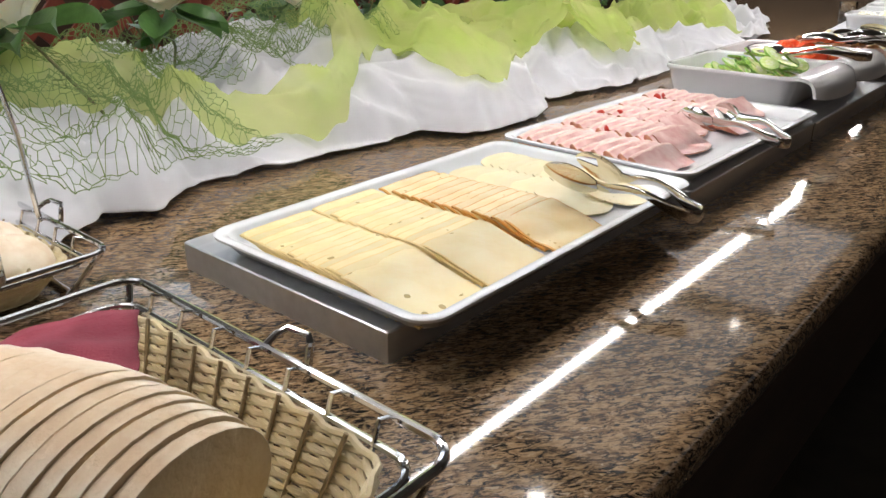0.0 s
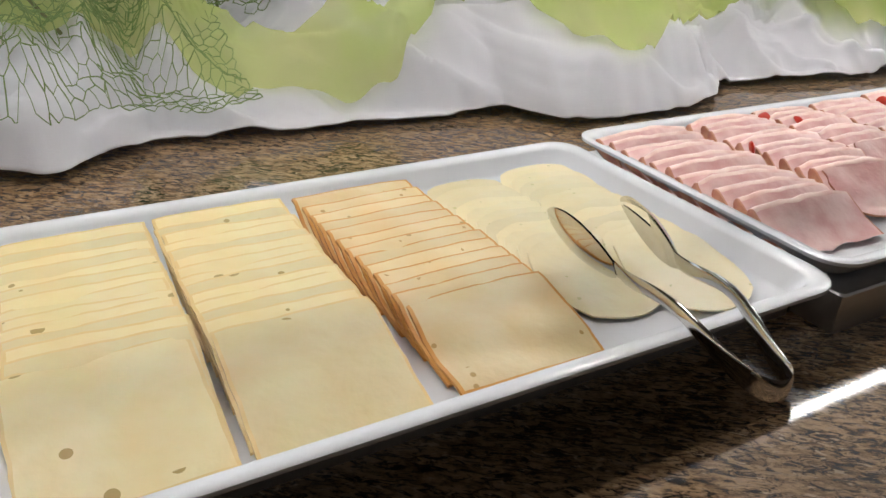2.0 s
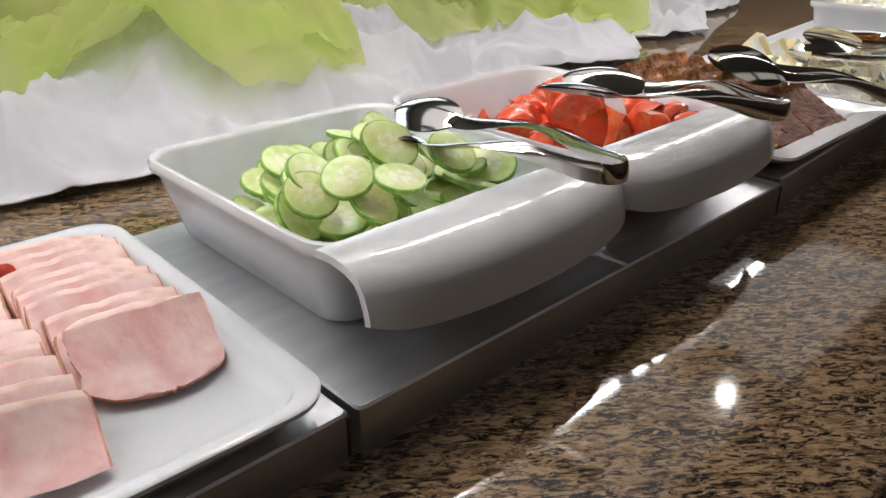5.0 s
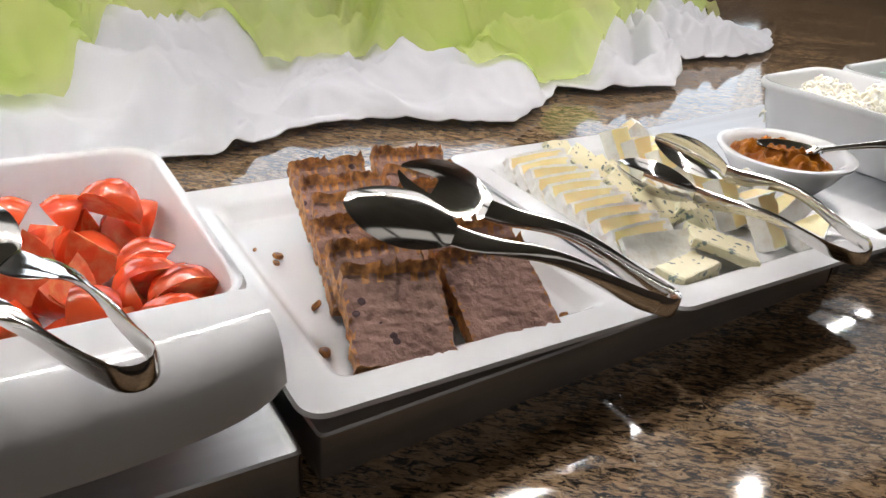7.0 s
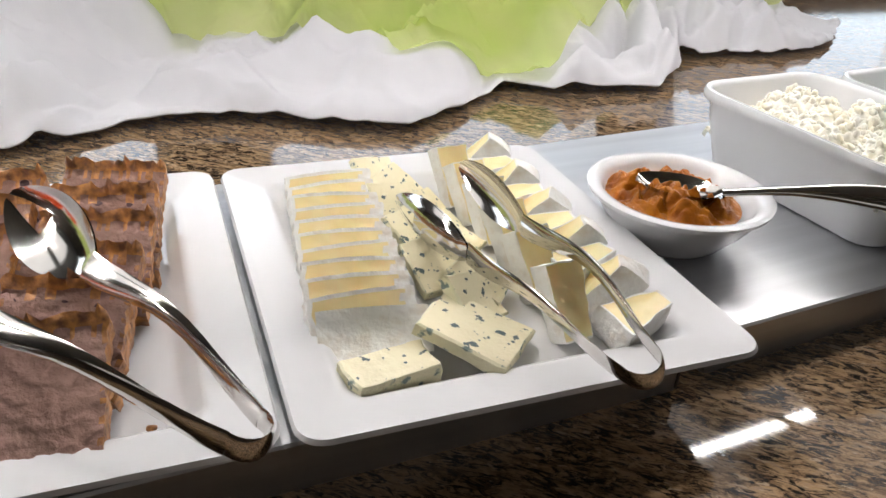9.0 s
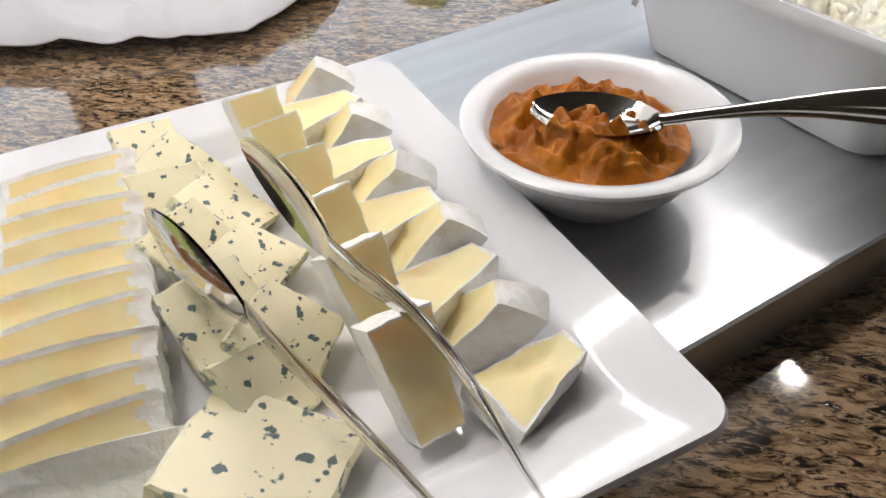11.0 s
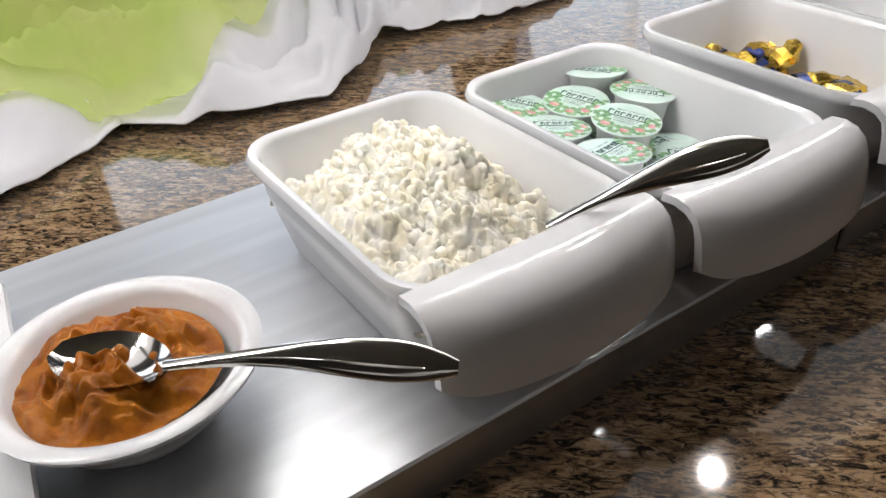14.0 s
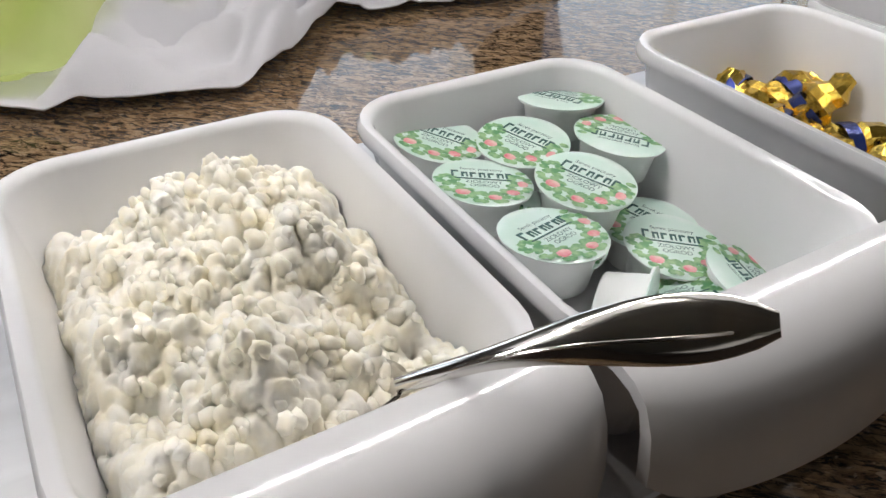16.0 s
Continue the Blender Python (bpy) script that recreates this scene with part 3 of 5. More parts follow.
def drape_sheet(y0, y1, ny, nv, lift, seed, swell, shift):
    def at(u, v):
        y = y0 + (y1 - y0) * u
        lo, up = lerp(LOW, y) - shift + 0.006 * fbm(y * 12, seed), lerp(UP, y)
        x = lo + (up - lo) * v
        z = cloth_z(x, y) * 0.55 + 0.45 * cloth_z(x, y + 0.06)
        pucker = 1 - abs(fbm(y * 5 + x * 6, x * 5, seed)) * 2.2
        fine = 1 - abs(fbm(y * 13 - x * 12, x * 11, seed + 3)) * 2.2
        puff = swell * 0.5 * max(0.0, fbm(y * 4.5, x * 4, seed + 8))
        body = puff + swell * math.exp(-((y - 1.33) / 0.13) ** 2) * math.exp(-((x + 0.52) / 0.14) ** 2)
        z = max(z + 0.3 * body, cloth_z(x, y) + lift) + min(0.25 + 4 * v, 1.0) * (0.028 * max(pucker, 0) + 0.006 * max(fine, 0)) + body + 0.02 * math.sin(math.pi * v) * (y < 0.64)
        return Vector((x, y, z))

    v, f = grid(at, ny, nv)
    return v, [tuple(reversed(q)) for q in f]


for a, b, n, lift, seed, swell, shift in ((-1.0, 3.1, 460, 0.008, 11.0, 0.05, 0.0), (0.64, 1.0, 90, 0.014, 23.0, 0.02, 0.06), (1.14, 1.62, 110, 0.02, 31.0, 0.06, 0.015), (2.08, 2.48, 100, 0.014, 47.0, 0.02, 0.07)):
    solo("organza_drape", drape_sheet(a, b, n, 36, lift, seed, swell, shift), GREEN, I, "sheer lime green organza swagged over the white cloth", "drape", "green organza drapes", sharp=0)


def net_patch(y0, y1, x0, x1, cell, seed, droop):
    """An uneven net of fibre strands laid over the cloth."""
    rng = random.Random(seed)
    verts, faces = [], []
    pts, links = {}, set()
    ny, nx = int((y1 - y0) / (cell * 1.5)), int(abs(x1 - x0) / (cell * 0.87))
    key = {}

    def node(a, b):
        k = (round(a, 3), round(b, 3))
        if k not in key:
            jy, jx = rng.uniform(-0.36, 0.36) * cell, rng.uniform(-0.36, 0.36) * cell
            y, x = a + jy, b + jx
            z = cloth_z(x, y) + 0.042 + droop * fbm(y * 9, x * 9, seed) ** 2 + 0.006 * rng.random()
            key[k] = Vector((x, y, z))
        return k

    segs = set()
    for i in range(ny):
        for j in range(nx):
            cy, cx = y0 + i * cell * 1.5, min(x0, x1) + (j + 0.5 * (i % 2)) * cell * 1.732
            if cx > max(x0, x1):
                continue
            fy, fx = (cy - y0) / (y1 - y0), (cx - min(x0, x1)) / abs(x1 - x0)
            if fbm(cy * 7, cx * 7, seed + 0.5) * 0.5 + 0.78 < abs(fx - 0.5) + 0.5 * abs(fy - 0.5) * 2 * 0.7:
                continue
            ring = [node(cy + cell * math.cos(radians(60 * k)), cx + cell * math.sin(radians(60 * k))) for k in range(6)]
            for k in range(6):
                segs.add(tuple(sorted((ring[k], ring[(k + 1) % 6]))))
    for a, b in sorted(segs):
        p, q = key[a], key[b]
        mid = (p + q) / 2 + Vector((rng.uniform(-1, 1), rng.uniform(-1, 1), rng.uniform(-0.5, 1))) * cell * 0.12
        v, f = tube([p, mid, q], 0.0006 * rng.uniform(0.7, 1.3), 4)
        o = len(verts)
        verts += v
        faces += [tuple(i + o for i in t) for t in f]
    return verts, faces


for y0, y1, x0, x1, seed in ((-0.32, 0.3, -0.66, -0.38, 3), (0.05, 0.75, -0.98, -0.55, 8)):
    solo("decorative_net", net_patch(y0, y1, x0, x1, 0.0078, seed, 0.05), NET, I, "coarse green fibre net laid over the cloth", "net", "green nets", "stuff")

# ---------------------------------------------------------------- roses behind the cloth


def rose(m, scale, tilt_seed):
    rng = random.Random(tilt_seed)
    r = thing("rose", m, "white artificial rose with green leaves tucked behind the cloth", "flower", "white roses")
    for ring, (count, rad, height, open_) in enumerate(((3, 0.008, 0.03, 0.15), (5, 0.018, 0.032, 0.45), (6, 0.028, 0.03, 0.85))):
        for k in range(count):
            a = 2 * math.pi * (k + 0.37 * ring) / count + rng.uniform(-0.15, 0.15)

            def petal(u, v, a=a, rad=rad, height=height, open_=open_):
                w = (u - 0.5) * 1.5 * (0.35 + 0.65 * math.sin(math.pi * min(v * 0.62 + 0.12, 1)))
                rr = rad * (0.35 + 0.75 * v) + open_ * 0.014 * v * v
                ang = a + w * (1.5 if rad < 0.01 else 1.0)
                zz = height * v * (1 - 0.2 * open_) - 0.005 * (2 * u - 1) ** 2 * v
                return Vector((rr * math.cos(ang), rr * math.sin(ang), zz)) * scale

            part("petal", slab(petal, 6, 6, 0.0008)[:2], ROSE, r)
    part("stem", tube([Vector((0, 0, 0.002)), Vector((0.01, 0.01, -0.06)) * scale, Vector((0.0, 0.03, -0.13)) * scale], 0.0025, 6), STEM, r)
    for k in range(5):
        a = rng.uniform(0, 6.28)

        def leaf(u, v, a=a):
            w = (u - 0.5) * 0.05 * math.sin(math.pi * min(0.06 + v * 0.94, 1)) ** 0.8
            d = 0.02 + 0.07 * v
            return Vector((d * math.cos(a) - w * math.sin(a), d * math.sin(a) + w * math.cos(a), -0.01 - 0.02 * v * v + 0.004 * abs(u - 0.5) * 8)) * scale

        part("leaf", slab(leaf, 6, 8, 0.0007)[:2], LEAF, r)
    return r


for k, (x, y, z, s) in enumerate(((-0.62, 0.03, 1.145, 1.35), (-0.7, 0.3, 1.15, 1.2), (-0.93, 1.03, 1.13, 1.2), (-0.86, 0.72, 1.115, 0.9), (-0.98, 0.86, 1.1, 0.9), (-0.95, 1.2, 1.11, 1.0))):
    rose(pose(x, y, z, 18 - 7 * k, 20 * ((k % 3) - 1), 60 * k), s, k)


def bush(m, seed, spread, count, label):
    rng = random.Random(seed)
    b = thing("foliage_clump", m, label, "plant", "foliage behind the cloth")
    geo = []
    for k in range(count):
        a, el, d = rng.uniform(0, 6.28), rng.uniform(-0.2, 1.2), rng.uniform(0.3, 1.0) * spread
        c = Vector((d * math.cos(a) * math.cos(el), d * math.sin(a) * math.cos(el), d * math.sin(el)))
        size, yaw = rng.uniform(0.02, 0.038), rng.uniform(0, 6.28)
        rot = Euler((rng.uniform(-0.8, 0.8), rng.uniform(-0.8, 0.8), yaw)).to_matrix()

        def leaf(u, v):
            w = (u - 0.5) * size * math.sin(math.pi * min(0.05 + v * 0.95, 1))
            return c + rot @ Vector((w, size * 1.5 * v, 0.15 * size * math.sin(3 * v)))

        geo.append(grid(leaf, 2, 4))
    part("leaves", join(*geo), LEAF, b, sharp=0)
    part("stems", join(*[tube([(0, 0, -0.03), (0.4 * spread * math.cos(q), 0.4 * spread * math.sin(q), spread * 0.6)], 0.002, 5) for q in (0.3, 1.6, 2.9, 4.2, 5.5)]), STEM, b)


for k, (x, y, z, s, c) in enumerate(((-0.98, 0.75, 1.03, 0.12, 90), (-1.02, 1.1, 1.03, 0.13, 100), (-1.0, 1.75, 1.02, 0.13, 110), (-1.0, 2.15, 1.02, 0.14, 120), (-1.02, 2.95, 1.0, 0.14, 120), (-0.72, 0.02, 1.1, 0.07, 16), (-0.76, 0.3, 1.1, 0.07, 16))):
    bush(Matrix.Translation((x, y, z)), 40 + k, s, c, "dark green leafy foliage behind the white cloth")

# ---------------------------------------------------------------- steel risers


def riser(m, length, label="low brushed stainless steel riser on the granite counter"):
    r = thing("steel_riser", m, label, "riser", "steel risers")
    w, h = 0.325, TOP - COUNTER
    shell = [rrect(w, length, 0.004, 0.0, n=2), rrect(w, length, 0.004, h - 0.0015, n=2), rrect(w - 0.003, length - 0.003, 0.004, h, n=2)]
    part("body", loft(shell), STEEL, r, sharp=30)
    part("seam", box(-w / 2 - 0.0006, w / 2 + 0.0006, length / 2 - 0.0025, length / 2 - 0.001, 0.002, h - 0.003), DARKWOOD, r, "dark folded seam", smooth=False)
    return r


riser(pose(-0.0425, 0.271, COUNTER), 0.546)
riser(pose(-0.0075, 0.814, COUNTER), 0.53)
riser(pose(-0.0055, 1.349, COUNTER), 0.53)
riser(pose(-0.0245, 1.879, COUNTER, 0, 0, 2.8), 0.522)
R5 = pose(-0.071, 2.428, 0, 0, 0, 5.5)
riser(Matrix.Translation((0, 0, COUNTER)) @ R5, 0.54)
R6 = R5 @ Matrix.Translation((0, 0.545, 0))
riser(Matrix.Translation((0, 0, COUNTER)) @ R6, 0.54)

# ---------------------------------------------------------------- trays, plates and dishes


def serving_tray(m, w, d, label, high=0.025):
    """Flat tray with a sloping wall and a broad rolled rim; w along x, d along y."""
    t = thing("serving_tray", m, label, "tray", "white serving trays")
    rings = [rrect(w - 0.05, d - 0.05, 0.02, 0.001), rrect(w - 0.036, d - 0.036, 0.024, 0.004), rrect(w - 0.016, d - 0.016, 0.026, high - 0.008), rrect(w - 0.001, d - 0.001, 0.028, high - 0.004), rrect(w, d, 0.028, high - 0.001), rrect(w - 0.004, d - 0.004, 0.026, high), rrect(w - 0.022, d - 0.022, 0.02, high - 0.001), rrect(w - 0.028, d - 0.028, 0.018, high - 0.004), rrect(w - 0.04, d - 0.04, 0.016, 0.0075), rrect(w - 0.052, d - 0.052, 0.013, 0.005), rrect(w - 0.058, d - 0.058, 0.01, 0.005)]
    part("tray_shell", loft(rings), MELAMINE, t, sharp=50)
    return t


def square_plate(m, w, d, label):
    """Porcelain plate with a wide flat rim and a shallow stepped well."""
    t = thing("serving_plate", m, label, "plate", "white serving plates")
    rings = [rrect(w - 0.09, d - 0.09, 0.012, 0.0), rrect(w - 0.07, d - 0.07, 0.015, 0.003), rrect(w - 0.01, d - 0.01, 0.013, 0.019), rrect(w, d, 0.016, 0.0225), rrect(w - 0.003, d - 0.003, 0.015, 0.025), rrect(w - 0.008, d - 0.008, 0.0145, 0.0247), rrect(w - 0.054, d - 0.054, 0.012, 0.0219), rrect(w - 0.06, d - 0.06, 0.012, 0.0215), rrect(w - 0.068, d - 0.068, 0.012, 0.019), rrect(w - 0.082, d - 0.082, 0.01, 0.0085), rrect(w - 0.09, d - 0.09, 0.009, 0.0075), rrect(w - 0.096, d - 0.096, 0.007, 0.0075)]
    part("plate_shell", loft(rings), PORCELAIN, t, sharp=60)
    return t


def lip_dish(m, w, d, high, label, lip=0.05, drop=0.05, bulge=0.014):
    """Deep porcelain dish whose front rim rolls over into a wide curved lip; w along x (front at +x), d along y."""
    t = thing("serving_dish", m, label, "dish", "white lipped dishes")
    rings = [rrect(w - 0.05, d - 0.05, 0.018, 0.0), rrect(w - 0.04, d - 0.04, 0.024, 0.003), rrect(w - 0.018, d - 0.018, 0.03, high * 0.6), rrect(w - 0.012, d - 0.012, 0.031, high - 0.012), rrect(w - 0.002, d - 0.002, 0.033, high - 0.009), rrect(w, d, 0.034, high - 0.004), rrect(w - 0.004, d - 0.004, 0.032, high), rrect(w - 0.012, d - 0.012, 0.03, high), rrect(w - 0.017, d - 0.017, 0.028, high - 0.004), rrect(w - 0.03, d - 0.03, 0.026, high * 0.5), rrect(w - 0.046, d - 0.046, 0.02, 0.009), rrect(w - 0.06, d - 0.06, 0.014, 0.006), rrect(w - 0.066, d - 0.066, 0.011, 0.006)]
    body = part("dish_body", loft(rings), PORCELAIN, t, sharp=60)
    x0, half = w / 2 - 0.012, d / 2 - 0.001
    prof = [(0.0, 0.0), (0.3, 0.03), (0.55, -0.02), (0.76, -0.16), (0.9, -0.42), (0.97, -0.74), (1.0, -1.0)]
    th = 0.0055

    def section(v):
        s = 2 * v - 1
        b = bulge * (1 - s * s)
        pull = 1 - 0.14 * abs(s) ** 9
        top = [Vector((x0 + p * lip * pull + b * p, s * half * (1.0 + 0.0 * p), high + 0.0005 + q * drop * (1 - 0.1 * s * s - 0.1 * abs(s) ** 9))) for p, q in prof]
        low = [Vector((v_.x - th * min(1.0, 0.2 + abs(q) * 1.6), v_.y, v_.z - th * max(0.25, 1 - abs(q) * 1.2))) for v_, (p, q) in zip(top, prof)]
        return top + low[::-1]

    part("front_lip", loft([section(k / 24) for k in range(25)]), PORCELAIN, t, "curved white porcelain lip", sharp=55)
    return t


serving_tray(pose(0.007, 0.26, TOP), 0.325, 0.53, "white rectangular tray filled with sliced cheese")
serving_tray(pose(-0.003, 0.806, TOP, 0, 0, -1.2), 0.325, 0.53, "white rectangular tray filled with folded ham slices")
lip_dish(pose(-0.034, 1.234, TOP), 0.272, 0.256, 0.07, "deep white porcelain dish of cucumber slices", 0.06, 0.041)
lip_dish(pose(-0.034, 1.489, TOP), 0.272, 0.246, 0.07, "deep white porcelain dish of tomato wedges", 0.06, 0.041)
square_plate(pose(0.0, 1.75, TOP), 0.325, 0.274, "square white plate with slices of brown pate")
square_plate(pose(0.003, 2.031, TOP), 0.327, 0.278, "square white plate of brie and blue cheese")


def on5(x, y, z=0.0, turn=0.0):
    return Matrix.Translation((0, 0, TOP + z)) @ pose(x, y, 0, 0, 0, 5.2 + turn)


COT = on5(-0.043, 2.423)
TAR = on5(-0.047, 2.598)
BUT = on5(-0.073, 2.8)
lip_dish(COT, 0.23, 0.168, 0.078, "deep white porcelain dish of cottage cheese", 0.04, 0.048, 0.012)
lip_dish(TAR, 0.23, 0.168, 0.078, "deep white porcelain dish holding small cheese tubs", 0.04, 0.048, 0.012)
lip_dish(BUT, 0.23, 0.168, 0.078, "deep white porcelain dish with gold wrapped butter", 0.04, 0.048, 0.012)
lip_dish(on5(-0.09, 2.972), 0.23, 0.168, 0.078, "empty deep white porcelain dish at the row's end", 0.04, 0.048, 0.012)

# ---------------------------------------------------------------- tongs and spoons


def tongs(tip, a, b, kinds, label, head_len=0.074, head_half=0.022, flat_a=(0.4, 0.9), flat_b=(-0.35, 0.92)):
    """Spring tongs: two arms that meet in a bent band at the tip, with a spoon- or fork-shaped head each."""
    tip, a, b = Vector(tip), Vector(a), Vector(b)
    base = thing("serving_tongs", Matrix.Translation(tip), label, "tongs", "serving tongs")
    side = (b - a).normalized()
    half = 0.011
    mid_dir = ((a + b) / 2 - tip).normalized()
    side = (side - side.dot(mid_dir) * mid_dir).normalized()
    ends = []
    up_v = mid_dir.cross(side) if mid_dir.cross(side).z > 0 else side.cross(mid_dir)
    for s, head, upn, kind in ((-1, a, flat_a[0] * side + flat_a[1] * up_v, kinds[0]), (1, b, flat_b[0] * side + flat_b[1] * up_v, kinds[1])):
        start = tip + side * s * half + mid_dir * 0.012
        neck = head + (start - head).normalized() * head_len * 0.5
        pts, ws, ts, ns = [], [], [], []
        for k in range(13):
            t = k / 12
            p = start.lerp(neck, t) + Vector((0, 0, 0.010 * math.sin(math.pi * t) ** 2)) + side * s * 0.004 * math.sin(math.pi * t)
            flat = min(1.0, max(0.0, (t - 0.25) / 0.5))
            pts.append(p)
            ws.append(0.008 - 0.0026 * math.sin(math.pi * t) ** 2)
            ts.append(0.0011 + 0.0012 * math.sin(math.pi * t))
            ns.append(((flat - 1) * side * s + flat * upn).normalized())
        part("arm", ribbon(pts, ws, ts, ns), CHROME, base, local=False)
        d = (head - neck).normalized()
        nrm = (upn - upn.dot(d) * d).normalized()
        across = d.cross(nrm)

        def bowl(u, v, depth=0.007):
            # u along the head, v round it
            wide = head_half * math.sin(math.pi * (0.06 + 0.92 * u)) ** 0.62
            s_ = 2 * v - 1
            return head + d * (head_len * (u - 0.5)) + across * (wide * s_) - nrm * (depth * (1 - s_ * s_) * math.sin(math.pi * u) ** 0.7)

        n_u, n_v = 18, 12
        top, faces = grid(bowl, n_u, n_v)
        if kind == "fork":
            faces = [f for k, f in enumerate(faces) if not ((k // n_v) > 10 and 4 <= (k % n_v) <= 7)]
        n = len(top)
        verts = top + [p - nrm * 0.0014 for p in top]
        part("head", (verts, faces + [tuple(i + n for i in reversed(f)) for f in faces]), CHROME, base, "polished steel " + kind + " head", local=False, sharp=60)
    arc = []
    for k in range(11):
        q = math.pi * (k / 10 - 0.5)
        arc.append(tip + mid_dir * (0.012 - 0.013 * math.cos(q)) + side * half * math.sin(q))
    part("band", ribbon(arc, [0.0075] * 11, [0.0012] * 11, [-(mid_dir) if 0 < k < 10 else side * (1 if k else -1) for k in range(11)]), CHROME, base, local=False)
    return base


def spoon(bowl_at, neck, tip, label, width=0.0098):
    bowl_at, neck, tip = Vector(bowl_at), Vector(neck), Vector(tip)
    s = thing("serving_spoon", Matrix.Translation(neck), label, "spoon", "serving spoons")
    d = (neck - bowl_at).normalized()
    across = d.cross(Vector((0, 0, 1))).normalized()
    nrm = across.cross(d)

    def cup(u, v):
        wide = 0.021 * math.sin(math.pi * (0.04 + 0.93 * u)) ** 0.6
        s_ = 2 * v - 1
        return bowl_at + d * (0.066 * (u - 0.5)) + across * wide * s_ - nrm * 0.011 * (1 - s_ * s_) * math.sin(math.pi * u) ** 0.7

    top, faces = grid(cup, 18, 12)
    n = len(top)
    part("bowl", (top + [p - nrm * 0.0014 for p in top], faces + [tuple(i + n for i in reversed(f)) for f in faces]), CHROME, s, local=False, sharp=60)
    start = bowl_at + d * 0.031
    pts, ws, ts, ns = [], [], [], []
    for k in range(21):
        t = k / 20
        pts.append(start.lerp(tip, t) + Vector((0, 0, 0.007 * math.sin(math.pi * t))))
        ws.append(0.0034 + (width - 0.0034) * math.sin(math.pi * min(max((t - 0.22) / 0.78, 0), 1) ** 1.9) ** 0.8)
        ts.append(0.0019)
        ns.append(Vector((0.55, -0.35, 0.75)))
    handle = part("handle", ribbon(pts, ws, ts, ns, 14), CHROME, s, local=False)
    for off in (-0.55, 0.55):
        line = [p + across * off * w + Vector((0, 0, 0.0013)) for p, w in zip(pts[4:-2], ws[4:-2])]
        part("groove_bead", tube(line, 0.0006, 5), CHROME, s, local=False)
    return s


tongs((0.243, 0.363, 0.989), (0.077, 0.361, 1.0), (0.089, 0.408, 1.003), ("spoon", "fork"), "polished steel tongs lying across the cheese tray", 0.078, 0.021, (0.93, 0.36), (-0.93, -0.36))
tongs((0.212, 0.74, 0.989), (0.05, 0.791, 0.997), (0.076, 0.848, 0.997), ("fork", "fork"), "polished steel tongs lying across the ham tray", 0.068, 0.015, (0.95, 0.3), (-0.95, 0.3))
tongs((0.178, 1.297, 1.046), (-0.015, 1.252, 1.036), (-0.035, 1.312, 1.04), ("spoon", "spoon"), "polished steel tongs lying across the cucumber dish", 0.078, 0.023, (-0.4, -0.9), (0.35, -0.92))
tongs((0.18, 1.535, 1.044), (0.032, 1.435, 1.05), (0.03, 1.476, 1.052), ("spoon", "spoon"), "polished steel tongs lying across the tomato dish", 0.076, 0.022, (-0.4, -0.9), (0.35, -0.92))
tongs((0.174, 1.876, 0.989), (0.055, 1.724, 1.03), (0.011, 1.785, 1.024), ("spoon", "fork"), "polished steel tongs lying across the pate plate", 0.078, 0.022, (0.6, -0.8), (-0.8, 0.6))
tongs((0.188, 2.071, 0.994), (0.014, 2.011, 1.0), (0.012, 2.052, 1.017), ("fork", "spoon"), "polished steel tongs lying across the cheese plate", 0.08, 0.016, (0.92, -0.38), (-0.92, 0.38))

# ---------------------------------------------------------------- sliced cheese


def ease(t, n):
    """Even steps with a narrow border strip at both ends."""
    k = round(t * n)
    return 0.0 if k == 0 else 1.0 if k == n else 0.022 + 0.956 * (k - 1) / (n - 2)


def sheet_slice(w, d, thick, seed, rounded=0.0, wave=0.0012, rind=False, curl=0.003):
    """A thin square or round slice: w along x, d along y, its far edge curling down."""
    n = 14

    def at(u, v):
        x, y = 2 * ease(u, n) - 1, 2 * ease(v, n) - 1
        r = max(abs(x), abs(y))
        if rounded and r > 1e-6:
            k = r / math.hypot(x, y)
            x, y = x * (1 - rounded + rounded * k), y * (1 - rounded + rounded * k)
        drop = curl * max(0.0, (-x - 0.66) / 0.34) ** 1.6 + 0.6 * curl * max(0.0, abs(y) - 0.85) / 0.15
        return Vector((x * w / 2 + 0.0012 * fbm(y * 3, seed), y * d / 2 + 0.0012 * fbm(x * 3, seed + 5), wave * fbm(x * 1.5, y * 1.5, seed) - drop))

    v, f, idx = slab(at, n, n, thick)
    if rind:
        for k in range(2 * n * n):
            i, j = (k % (n * n)) // n, k % n
            if i in (0, n - 1) or j in (0, n - 1):
                idx[k] = 1
    return v, f, idx


# on slice_a the border strip carries the painted shadow line, not a rind
slice_a = [mesh_of("cheese_slice", sheet_slice(0.1, 0.098, 0.0023, q, rind=True), [CHEESE, CHEESE_EDGE_SHADE], sharp=50) for q in (1.0, 8.0, 15.0)]
slice_b = [mesh_of("smoked_slice", sheet_slice(0.08, 0.106, 0.0024, q, 0.14, 0.0032, rind=True), [SMOKED, SMOKED_RIND], sharp=50) for q in (4.0, 11.0)]
slice_c = [mesh_of("round_slice", sheet_slice(0.1, 0.088, 0.0014, q, 0.8), [ROUNDCHEESE, ROUNDCHEESE], sharp=50) for q in (7.0, 17.0)]
rng = random.Random(5)


